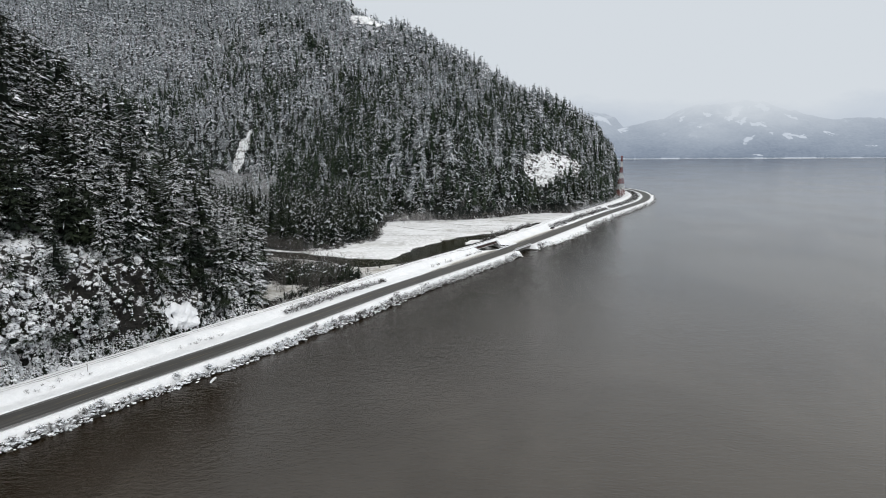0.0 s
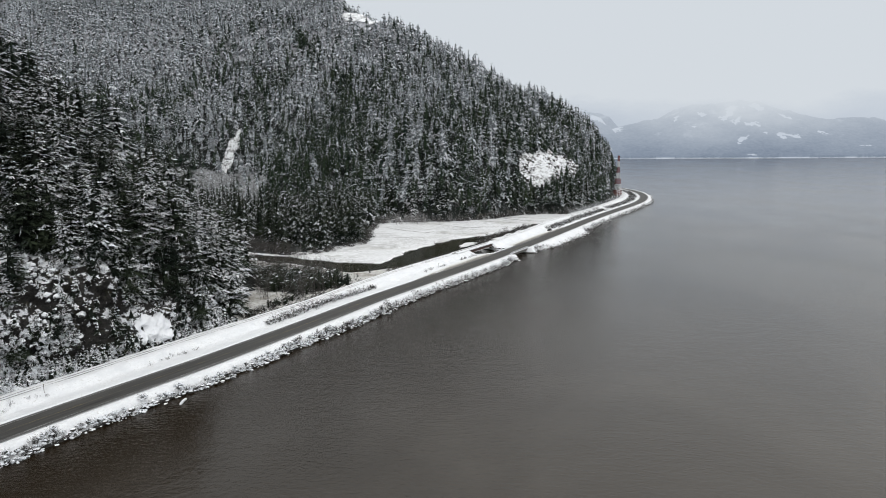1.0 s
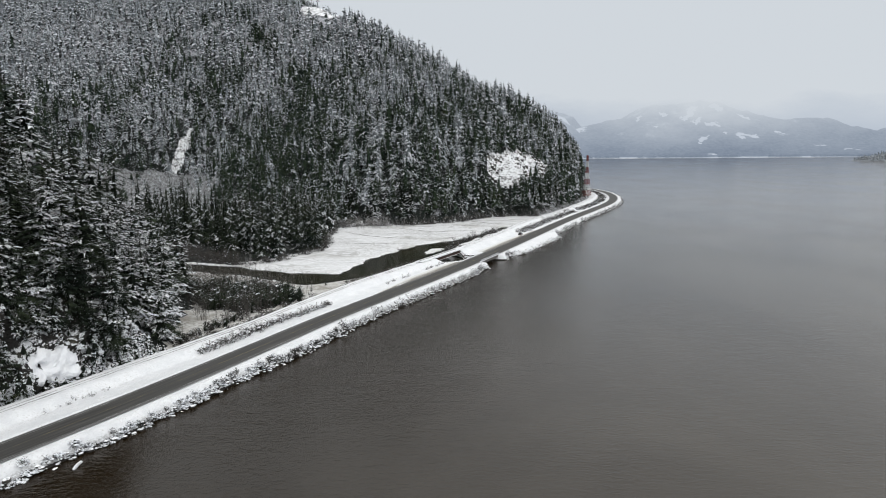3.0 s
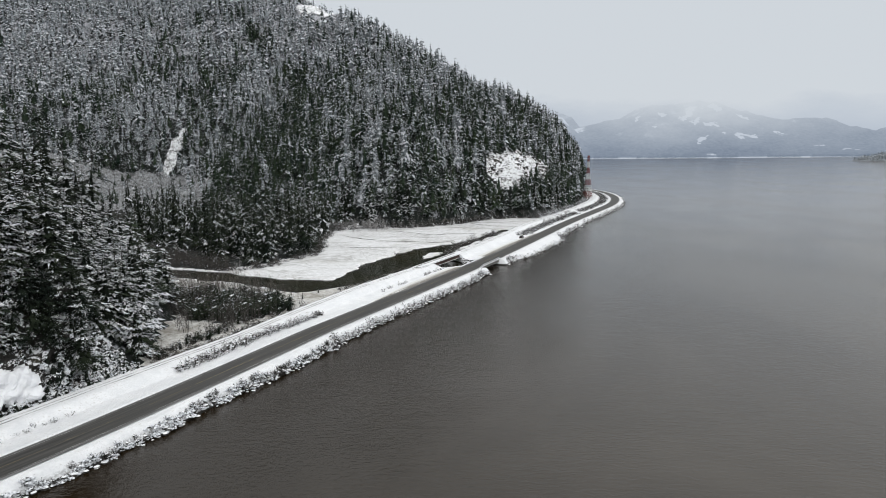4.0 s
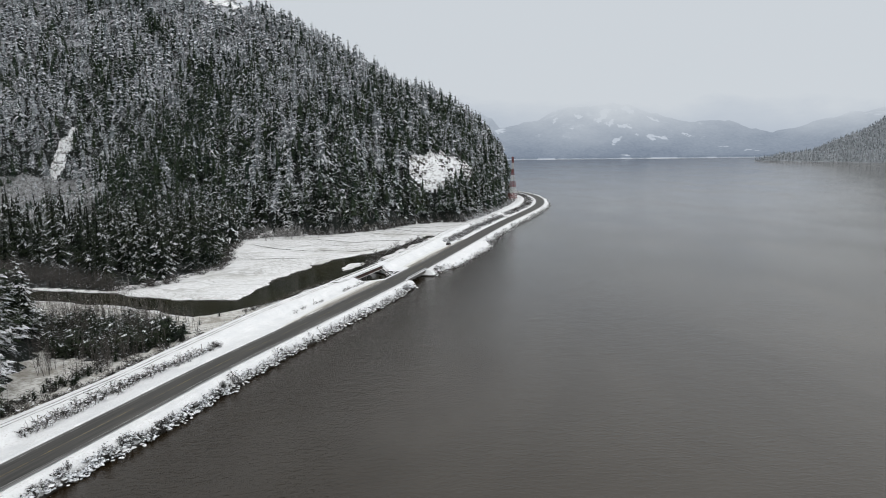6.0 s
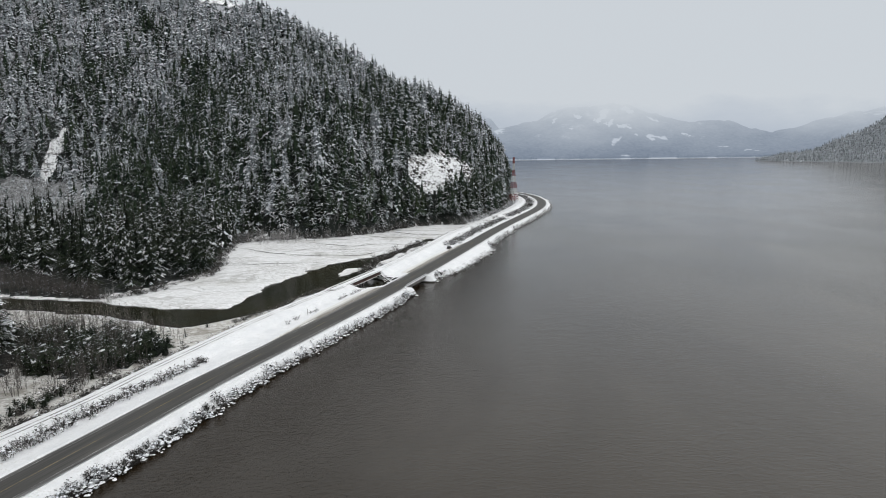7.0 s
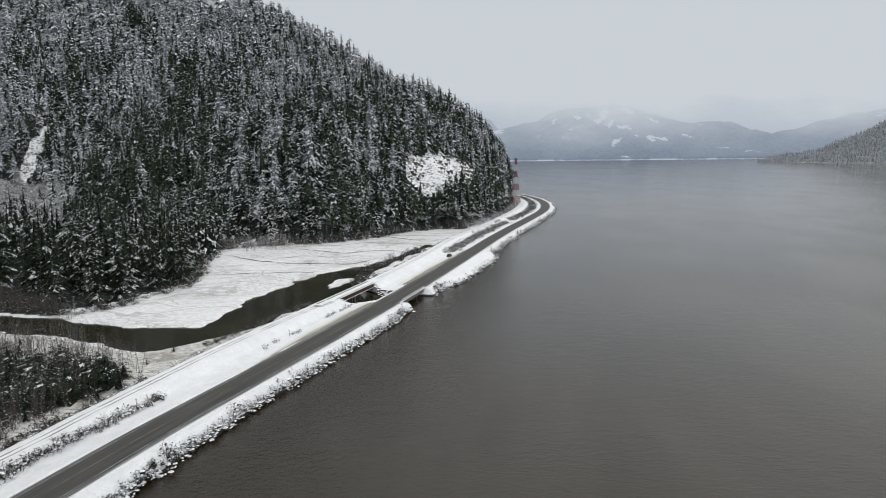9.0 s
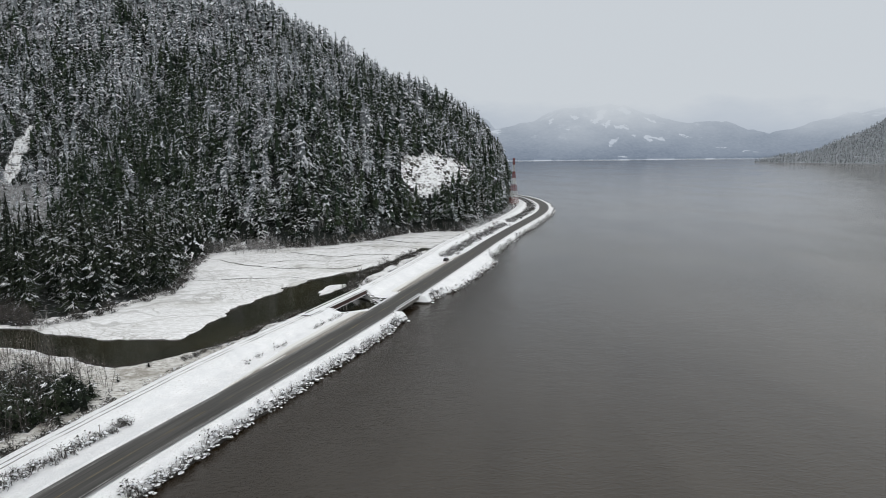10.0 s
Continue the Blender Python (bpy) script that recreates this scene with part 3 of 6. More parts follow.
gx = spaced((-4000, -1000, 250), (-1000, -460, 20), (-460, -340, 6), (-340, -316, 1.1), (-316, -290, 2.2), (-290, -280, 5), (-280, -130, 3.2), (-130, 90, 2.3), (90, 200, 3.5), (200, 400, 20), (400, 5200, 300))
gy = spaced((-1500, -100, 140), (-100, 60, 20), (60, 290, 3.5), (290, 440, 1.9), (440, 540, 2.6), (540, 585, 4), (585, 688, 2.2), (688, 724, 1.2), (724, 760, 4.5), (760, 1160, 8), (1160, 2000, 25), (2000, 3400, 200), (3400, 3600, 20), (3600, 5000, 300))
GX, GY = np.meshgrid(gx, gy, indexing="ij")
GZ = terrain(GX, GY)
verts = np.stack([GX, GY, GZ], -1).reshape(-1, 3)
faces = grid_faces(len(gx), len(gy))
cen = verts[faces].mean(1)
cx, cy, cz = cen.T
m_in, bl_in = mount_in(cx, cy), bluff_in(cx, cy)[2]
flat = (cz < 1.6) & (m_in <= 0) & ~bl_in
wood = inside(cx, cy, FLAT_WOOD) | (m_in > 0) | bl_in
marsh_in = (creek_in(cx, cy) < 2) & inside(cx, cy, [(-20, 352), (-58, 316), (-82, 298), (-140, 328), (-420, 378), (-420, 300), (-180, 255), (-120, 215), (-90, 190), (-60, 230), (-30, 330)])
idx = np.where(marsh_in & flat, 3, np.where(wood, 1, np.where(flat, 2, 0)))
idx = np.where(cleared(cx, cy) & (m_in > 0), 4, idx)
THICKET = [(-77, 268), (-76, 276), (-88, 286), (-108, 291), (-125, 294), (-150, 300), (-170, 306), (-190, 312), (-200, 304), (-150, 286), (-123, 272), (-112, 258), (-107, 252), (-94, 250), (-83, 257)]
thicket_in = inside(cx, cy, THICKET)
idx = np.where(thicket_in & flat, 1, idx)
GULLY = [(-520, 655), (-480, 600), (-330, 590), (-262, 556), (-258, 640), (-300, 688), (-345, 696), (-374, 694), (-420, 688), (-460, 682)]
idx = np.where(inside(cx, cy, GULLY) & (m_in > 0), 5, idx)
FAR_BANK = [(-128, 347), (-190, 364), (-265, 376), (-400, 395), (-400, 425), (-300, 412), (-205, 398), (-176, 388), (-154, 368), (-137, 358)]
idx = np.where(inside(cx, cy, FAR_BANK) & (cx < -134), 1, idx)
ground = new("ground", mesh_from("ground", verts, faces, [ground_mat, floor_mat, ice_mat, marsh_mat, open_mat, plain("brushy_slope", (0.07, 0.068, 0.066), (0.36, 0.37, 0.385), 0.6, 0.95)], idx, True))
tagged(ground, "snowy valley floor, frozen tidal flat and forested mountain slopes", "ground", kind="structure")

# ---- river ----
wx = spaced((-1500, 5201, 350))
wy = spaced((-1500, 3700, 350))
WX, WY = np.meshgrid(wx, wy, indexing="ij")
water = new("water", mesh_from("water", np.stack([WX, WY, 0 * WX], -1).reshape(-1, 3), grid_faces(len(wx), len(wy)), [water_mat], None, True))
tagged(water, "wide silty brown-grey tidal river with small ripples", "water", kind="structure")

bm = bmesh.new()
pond = [p for p in CREEK if p not in ((20, 372), (20, 345))]
bm.faces.new([bm.verts.new((px_, py_, 0.03)) for px_, py_ in pond])
bmesh.ops.triangulate(bm, faces=bm.faces)
bmesh.ops.recalc_face_normals(bm, faces=bm.faces)
creek = part("creek_water", bm, creek_mat)
tagged(creek, "still dark green-brown creek behind the railway", "creek", kind="structure")

# ---- embankment, road and railway bed along the shore ----
ROAD = smooth_line(ROAD_LINE, 2.0)
tang = np.gradient(ROAD, axis=0)
tang /= np.linalg.norm(tang, axis=1)[:, None]
RIGHT = np.stack([tang[:, 1], -tang[:, 0]], 1)
RUN = np.arange(len(ROAD)) * 2.0


def iy(yy):
    return int(np.argmin(np.abs(ROAD[:, 1] - yy)))


GAP0, GAP1 = iy(349), iy(372)


def road_profile(d, s, x, y):
    """Height of the snowy embankment at d metres right of the centre line."""
    edge = 9.9 + 0.9 * lattice(s, 0 * s, 17, 3) + 0.6 * lattice(s, 0 * s, 5, 4)
    spit = np.interp(y, [378, 392, 420, 445, 462, 472], [0, 4.0, 5.5, 7.6, 6.0, 0])
    edge = edge + spit
    bank = np.clip((edge - d) / 2.6, -3, 1)
    right = np.where(bank < 0, bank * 1.6, ROAD_Z * (1 - (1 - bank) ** 1.7))
    right = right - np.clip(spit, 0, 1) * np.clip((d - 6) / 9, 0, 1) * 1.3 * (bank > 0)
    left = np.interp(d, [-60, -34, -26, -18, -13, -10, -6.5, -5.2], [-6, 0.3, 1.4, 2.6, 2.5, 2.6, 3.0, 3.22])
    z = np.where(d > 0, np.minimum(right, ROAD_Z + 0.12), left)
    rough = 0.10 * fractal(x, y, 3.0, 31) * (np.abs(d) > 5.2) * np.clip((np.abs(d) - 5.2) / 2, 0, 1)
    return np.where(np.abs(d) < 4.95, ROAD_Z - 0.25, z + rough)


dd = np.concatenate([np.arange(-48, -5.2, 0.7), [-5.2, -4.9, -4.6, 4.6, 4.9], np.arange(5.3, 26, 0.45)])
S, D = np.meshgrid(RUN, dd, indexing="ij")
EX = ROAD[:, 0][:, None] + RIGHT[:, 0][:, None] * D
EY = ROAD[:, 1][:, None] + RIGHT[:, 1][:, None] * D
rd, rs = line_dist(EX, EY, smooth_line(RAIL_LINE, 6))
rz = np.interp(rd, [0, 2.4, 3.2, 8.0, 14.0, 40.0], [RAIL_Z - 0.12, RAIL_Z - 0.12, RAIL_Z - 0.35, 1.2, -2.0, -8.0]) + 0.08 * fractal(EX, EY, 4.0, 41)
PZ = road_profile(D, S, EX, EY)
PZ = np.where((rs > 0) & (rd > 2.4), rz, np.where(D < -5.2, np.maximum(PZ, rz), PZ))


def sample(s, d):
    """Points of the embankment at s metres along and d metres right of the centre line."""
    q = np.clip(s / 2.0, 0, len(ROAD) - 1.001)
    lo, w = q.astype(int), (q % 1)[..., None]
    cpt = ROAD[lo] * (1 - w) + ROAD[lo + 1] * w + (RIGHT[lo] * (1 - w) + RIGHT[lo + 1] * w) * d[..., None]
    col = np.clip(np.searchsorted(dd, d), 1, len(dd) - 1)
    u = np.clip((d - dd[col - 1]) / (dd[col] - dd[col - 1]), 0, 1)
    w = w[..., 0]
    z = (PZ[lo, col - 1] * (1 - w) + PZ[lo + 1, col - 1] * w) * (1 - u) + (PZ[lo, col] * (1 - w) + PZ[lo + 1, col] * w) * u
    return np.concatenate([cpt, z[..., None]], -1)


def ribbon(name, i0, i1, label):
    """A stretch of embankment; its ends at the creek are cut askew and drop into the water."""
    n = i1 - i0
    s, d = np.meshgrid(RUN[i0:i1], dd, indexing="ij")
    if i0 == GAP1:
        # the first rows slide back so that the end can be cut askew
        s = s - 8.0 * np.clip(1 - (s - RUN[GAP1]) / 24.0, 0, 1)
    if i1 == GAP0 + 1:
        s = np.minimum(s, RUN[GAP0] + np.minimum(d + 6, 0) * 0.62)
    if i0 == GAP1:
        s = np.maximum(s, RUN[GAP1] + np.interp(d, [-40, -21, -8, -5, 2], [6.0, 1.5, -7.5, -8.0, 0.0]))
    v = sample(s, d)
    first, last = v[:1].copy(), v[-1:].copy()
    first[..., 2] = last[..., 2] = -3.0
    first = first - np.array([tang[i0, 0], tang[i0, 1], 0]) * 1.6
    last = last + np.array([tang[i1 - 1, 0], tang[i1 - 1, 1], 0]) * 1.6
    v = np.concatenate([first, v, last], 0)
    ob = new(name, mesh_from(name, v.reshape(-1, 3), grid_faces(n + 2, len(dd))[:, ::-1], [embank_mat], None, True))
    return tagged(ob, label, "embankment", kind="structure")


ribbon("embankment", 0, GAP0 + 1, "snow-covered shore embankment between road, railway and river")
ribbon("embankment", GAP1, len(ROAD), "snow-covered shore embankment leading to the bend")


def strip(name, d0, d1, z, mat, i0, i1, n_across, label, category, dashes=None):
    """A thin strip that follows the road, from d0 to d1 metres right of its centre line."""
    da = np.linspace(d0, d1, n_across)
    s, d = np.meshgrid(RUN[i0:i1], da, indexing="ij")
    v = np.stack([ROAD[i0:i1, 0][:, None] + RIGHT[i0:i1, 0][:, None] * d, ROAD[i0:i1, 1][:, None] + RIGHT[i0:i1, 1][:, None] * d,
                  z - 0.012 * np.abs(d)], -1).reshape(-1, 3)
    uv = np.stack([d, s], -1).reshape(-1, 2)
    fc = grid_faces(i1 - i0, n_across)[:, ::-1]
    if dashes:
        fc = fc[(uv[fc[:, 0], 1] % dashes[0]) < dashes[1]]
    ob = new(name, mesh_from(name, v, fc, [mat], None, True, uv))
    return tagged(ob, label, category, kind="structure")


strip("road", -4.75, 4.75, ROAD_Z + 0.03, asphalt_mat, 0, len(ROAD), 20, "ploughed wet dark asphalt two-lane highway", "road")


def shoulder(i0, i1, taper0, taper1, label):
    s, u = np.meshgrid(RUN[i0:i1], np.linspace(0, 1, 9), indexing="ij")
    wide = 4.8 * np.clip((s - RUN[i0]) / taper0, 0.03, 1) * np.clip((RUN[i1 - 1] - s) / taper1, 0.03, 1)
    d = -4.7 - u * wide
    v = sample(s, d)
    v[..., 2] = np.maximum(v[..., 2], ROAD_Z - 0.05) + 0.05
    uv = np.stack([-4.7 - u * 4.8, s], -1).reshape(-1, 2)
    ob = new("shoulder", mesh_from("shoulder", v.reshape(-1, 3), grid_faces(i1 - i0, 9), [slush_mat], None, True, uv))
    tagged(ob, label, "road shoulder", kind="structure")


shoulder(iy(268), GAP0, 40, 4, "packed grey slush on the wide road shoulder")
shoulder(GAP1 + 1, iy(480), 4, 50, "packed grey slush on the shoulder past the bridge")
strip("lane_line", -0.16, -0.04, ROAD_Z + 0.036, yellow_mat, 0, len(ROAD), 2, "worn yellow centre line on the asphalt", "road marking")
strip("edge_line", -3.82, -3.68, ROAD_Z + 0.036, white_paint_mat, 0, len(ROAD), 2, "faded white edge line beside the ploughed snow", "road marking")
strip("edge_line", 3.68, 3.82, ROAD_Z + 0.036, white_paint_mat, 0, len(ROAD), 2, "faded white edge line on the river side", "road marking")

# ---- the rock face above the railway ----
FOOT = smooth_line(BLUFF_RIVER, 1.1)
ft = np.gradient(FOOT, axis=0)
ft /= np.linalg.norm(ft, axis=1)[:, None]
INTO = np.stack([-ft[:, 1], ft[:, 0]], 1)
hz_ = np.arange(0, 44, 0.8)
prof = np.interp(hz_, [0, 4, 14, 26, 33, 36, 44], [-1.0, 0.4, 2.4, 5.6, 10.5, 15, 27])
fs, fz = np.meshgrid(np.arange(len(FOOT)) * 1.1, hz_, indexing="ij")
bulge = 3.4 * lattice(fs, fz * 0.6, 13, 51) + 2.2 * lattice(fs + fz * 0.5, fz * 0.8, 5.5, 52) + 1.5 * lattice(fs - fz * 0.4, fz * 0.7, 2.6, 53) + 0.8 * lattice(fs, fz, 1.3, 54)
# the face lies back and fades out toward the nose of the bluff
fade = np.clip((len(FOOT) * 1.1 - fs) / 14, 0, 1)
depth = prof[None, :] + bulge * np.clip(fz / 4, 0.25, 1) + (1 - fade) * fz * 0.9
v = np.stack([FOOT[:, 0][:, None] + INTO[:, 0][:, None] * depth, FOOT[:, 1][:, None] + INTO[:, 1][:, None] * depth, fz + 1.8], -1)


def finer(a, axis):
    """Twice as many rows along one axis, the new ones half way between."""
    a = np.moveaxis(a, axis, 0)
    out = np.empty((2 * len(a) - 1,) + a.shape[1:])
    out[::2], out[1::2] = a, (a[1:] + a[:-1]) / 2
    return np.moveaxis(out, 0, axis)


FACE0 = int(np.argmin(np.abs(FOOT[:, 1] - 88)))
cf = finer(finer(v[FACE0:], 0), 1)
ci_ = finer(finer(np.repeat(INTO[FACE0:, None, :], len(hz_), 1), 0), 1)
cs, cz_ = np.meshgrid(np.arange(cf.shape[0]) * 0.55, np.arange(cf.shape[1]) * 0.4, indexing="ij")
crag = 1.3 * np.abs(lattice(cs + 0.4 * cz_, cz_ * 0.7, 4.2, 55)) + 0.8 * np.abs(lattice(cs - 0.5 * cz_, cz_, 1.9, 56)) + 0.45 * lattice(cs, cz_, 0.9, 57)
# a steep apron of clean snow lies against the foot
SLIDE = int(np.argmin(np.hypot(FOOT[:, 0] + 110.5, FOOT[:, 1] - 166)))
apron = 1 - ((cs - (SLIDE - FACE0) * 1.1) / 6.6) ** 2 - ((cz_ - 6.2) / 5.4) ** 2 + 0.75 * fractal(cs, cz_, 3.0, 77)
even = cf.copy()
for _ in range(60):
    even[1:-1, 1:-1] = (even[:-2, 1:-1] + even[2:, 1:-1] + even[1:-1, :-2] + even[1:-1, 2:]) / 4
lay = 0.8 * np.clip(apron * 2.5, 0, 1)[..., None]
cf[..., :2] -= ci_ * (crag - 0.8)[..., None]
even[..., :2] -= ci_ * (0.8 + 0.7 * fractal(cs, cz_, 1.8, 79))[..., None]
cf = cf * (1 - lay) + even * lay
cf[..., 2] += 0.5 * lattice(cs, cz_, 1.7, 58) * np.clip(cz_ / 3, 0, 1)
cfaces = grid_faces(*cf.shape[:2])
cliff = new("rock_cliff", mesh_from("rock_cliff", cf.reshape(-1, 3), cfaces, [cliff_mat, snow_mat], (apron.ravel()[cfaces].mean(1) > 0).astype(int), False))
tagged(cliff, "dark fractured rock cliff with snow on its ledges", "cliff", kind="structure")

# ---- conifers ----
rng = np.random.default_rng(11)


def conifer_mesh(height, radius, whorls, per, fingers, seed, needle=0, snow=0.5, white=5, low=0.05, sag=0.34, wide=0.30, taper=0.72, core=0.45, blunt=0.12):
    """Crown of a spruce: tiers of drooping boughs, each a spray with side fingers; the outer half of a share of them
    carries snow.
    Returns vertices, triangles and material numbers (0 to 2 needles, 3 the dark core painted as inner shade, 5 and 6
    snow)."""
    r = np.random.default_rng(seed)
    V, F, M = [], [], []

    def spray(p, az, ln, fall, w, loaded):
        ca, sa = math.cos(az), math.sin(az)
        x, y, z = p
        m_ = (0.18 if loaded else 0.40) + 0.2 * r.random()
        xm, ym, zm_ = x + ca * ln * m_, y + sa * ln * m_, z - fall * m_ * 0.55
        i0 = len(V)
        tilt = 0.3 * w * r.normal()
        V.extend(((x, y, z), (xm - w * sa, ym + w * ca, zm_ - w * 0.3 + tilt), (x + ca * ln, y + sa * ln, z - fall), (xm + w * sa, ym - w * ca, zm_ - w * 0.3 - tilt)))
        F.extend(((i0, i0 + 3, i0 + 1), (i0 + 1, i0 + 3, i0 + 2)))
        M.extend((needle, white if loaded else needle))

    for w_ in range(whorls):
        u = (w_ + 0.7 * r.random()) / whorls
        z = height * (low + (0.985 - low) * u)
        reach = radius * ((1 - u) ** taper * (1 - blunt) + blunt) * (0.78 + 0.4 * r.random())
        if u < 0.1:
            reach *= 0.8
        n = max(3, int(round(per * (0.5 + 0.5 * (1 - u)))))
        turn = r.random() * 6.28
        for b in range(n):
            if r.random() < 0.08:
                continue
            az = turn + 6.283 * (b + 0.7 * r.random()) / n
            ln = reach * (0.6 + 0.6 * r.random())
            fall = ln * (sag + 0.35 * r.random()) * (0.75 + 0.5 * (1 - u))
            z0 = z + height * 0.02 * r.normal() + 0.10 * ln
            heavy = 0.92 if r.random() < snow else 0.12 * snow
            spray((0, 0, z0), az, ln, fall, ln * wide * (0.75 + 0.5 * r.random()), r.random() < heavy)
            for q in range(fingers - 1):
                side = 1 if q % 2 else -1
                f_ = 0.22 + 0.58 * r.random()
                fl = ln * ((0.38 if fingers < 6 else 0.28) + 0.3 * r.random())
                spray((math.cos(az) * ln * f_, math.sin(az) * ln * f_, z0 - fall * f_ * 0.7), az + side * (0.45 + 0.4 * r.random()), fl, fl * (sag + 0.3 * r.random()), fl * 0.20, r.random() < heavy)
    # the dense inside of the crown; on near spruces its near-black colour stands for shade
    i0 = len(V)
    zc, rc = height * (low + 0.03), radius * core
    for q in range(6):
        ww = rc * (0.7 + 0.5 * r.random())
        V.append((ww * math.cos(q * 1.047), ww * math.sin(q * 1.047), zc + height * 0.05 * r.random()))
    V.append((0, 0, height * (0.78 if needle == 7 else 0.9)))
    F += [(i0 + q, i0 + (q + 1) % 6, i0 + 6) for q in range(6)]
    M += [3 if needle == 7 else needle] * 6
    return np.array(V), np.array(F), np.array(M)


def trunk_arrays(height, r0, sides=6):
    a = np.arange(sides) * 2 * np.pi / sides
    rings = [(-1.5, r0 * 1.25), (0.4, r0), (height * 0.5, r0 * 0.6), (height * 0.96, r0 * 0.12)] if sides > 3 else [(-1.5, r0 * 1.2), (height * 0.9, r0 * 0.2)]
    V = np.concatenate([np.stack([np.cos(a) * q, np.sin(a) * q, 0 * a + z], 1) for z, q in rings])
    F = []
    for k_ in range(len(rings) - 1):
        for i in range(sides):
            j = (i + 1) % sides
            p, q = k_ * sides + i, k_ * sides + j
            F += [(p, q, q + sides), (p, q + sides, p + sides)]
    return V, np.array(F)


def scatter(x0, x1, y0, y1, step, seed):
    r = np.random.default_rng(seed)
    X, Y = np.meshgrid(np.arange(x0, x1, step), np.arange(y0, y1, step), indexing="ij")
    X = (X + (r.random(X.shape) - 0.5) * step * 1.1).ravel()
    Y = (Y + (r.random(Y.shape) - 0.5) * step * 1.1).ravel()
    return X, Y


# sites: bluff, valley wood, mountain
bx, by = scatter(-265, -85, 70, 345, 6.3, 1)
ba, bb, bi = bluff_in(bx, by)
CLIFF_TOP = ([100, 125, 136, 148, 156, 164, 170, 192, 206], [42, 40, 38, 31, 26, 18, 15, 12, 7])
face_top = np.interp(by, *CLIFF_TOP)
lift = np.where(by < 188, np.interp(ba, [0.4, 2.4, 5.6, 10.5, 15, 27, 28], [5.8, 15.8, 27.8, 34.8, 37.8, 45.8, 0]), 0)
bz = np.maximum(terrain(bx, by), lift)
keep = bi & (np.minimum(ba * 0.7, bb) > 1.0) & (ba > np.where(by < 188, 4.0, 2.5)) & ((bz > face_top) | (by > 206)) & ((by > 175) | (bx > -185))
bx, by, bz = bx[keep], by[keep], bz[keep]
fx_, fy_ = scatter(-350, -80, 330, 660, 10.4, 2)
keep = inside(fx_, fy_, FLAT_WOOD) & (mount_in(fx_, fy_) <= 0) & (creek_in(fx_, fy_) < -5)
brush_zone = inside(fx_, fy_, [(-215, 398), (-420, 440), (-420, 640), (-300, 570), (-250, 470)]) & (np.random.default_rng(8).random(len(fx_)) < 0.93)
keep &= ~brush_zone & ~((fx_ < -165) & (np.random.default_rng(18).random(len(fx_)) < 0.55))
fx_, fy_ = fx_[keep], fy_[keep]
mx, my = scatter(-900, 140, 520, 1500, 7.4, 3)
mi = mount_in(mx, my)
rail_d = line_dist(mx, my, RAIL_COARSE)[0]
gully = inside(mx, my, GULLY)
rr = np.random.default_rng(9).random(len(mx))
keep = (mi > 1.0) & ~cleared(mx, my, 5.0) & (rail_d > np.where(my > 640, 6.5, 9)) & ~(gully & (rr < 0.2))
# slopes behind the skyline are never seen
keep &= ~((mx > -110) & (my > 950)) & ~((mx > -330) & (my > 1110)) & ~((mx > -560) & (my > 1290)) & ~(my - 520 < (-mx - 380) * 0.75)
keep &= ~((np.abs(mx - 122.5) < 6) & (my > 776) & (my < 806))
keep &= ~((my > 1000) & (rr < 0.2)) & ~((my > 1200) & (rr < 0.4))
mx, my = mx[keep], my[keep]

rf = np.random.default_rng(14)
face_s, face_l = rf.integers(FACE0, len(FOOT) - 1, 1300), rf.integers(7, 54, 1300)
fp = v[face_s, face_l]
taken = []
for q in range(1300):
    if fp[q, 1] < 206 and fp[q, 2] < np.interp(fp[q, 1], *CLIFF_TOP) and rf.random() < 0.96:
        continue
    if abs(face_s[q] - SLIDE) < 9 and face_l[q] < 19:
        continue
    if all((fp[q, 0] - a_) ** 2 + (fp[q, 1] - b_) ** 2 + (fp[q, 2] - c_) ** 2 > 20 for a_, b_, c_ in taken):
        taken.append(tuple(fp[q]))
taken = np.array(taken)
near_x, near_y = np.concatenate([bx, fx_, taken[:, 0]]), np.concatenate([by, fy_, taken[:, 1]])
near_z = np.concatenate([bz, terrain(fx_, fy_), taken[:, 2] - 0.6])
near_s = np.concatenate([np.full(len(bx), 0.86), np.full(len(fx_), 1.25), np.full(len(taken), 0.50)])
edge = (mi[keep] < 9) & (my < 700) & (mx > -120)
near_x, near_y = np.concatenate([near_x, mx[edge]]), np.concatenate([near_y, my[edge]])
near_z, near_s = np.concatenate([near_z, terrain(mx[edge], my[edge])]), np.concatenate([near_s, np.full(edge.sum(), 0.85)])
mx, my = mx[~edge], my[~edge]
# those that the camera passes nearest stand alone, the rest are one wood
line_d = np.hypot(near_x - 0, near_y - np.clip(near_y - 90, -30, 118))
seen = (near_x > -215)
order = np.argsort(np.where(seen, line_d, 1e6))
near_x, near_y, near_z, near_s = near_x[order], near_y[order], near_z[order], near_s[order]
N_SINGLE = 300
NEAR = []
CONIFER_MATS = [green_mat, needle_mat, frost_mat, inner_shade_mat, bark_mat, laden_mat, hoar_mat, near_mat]
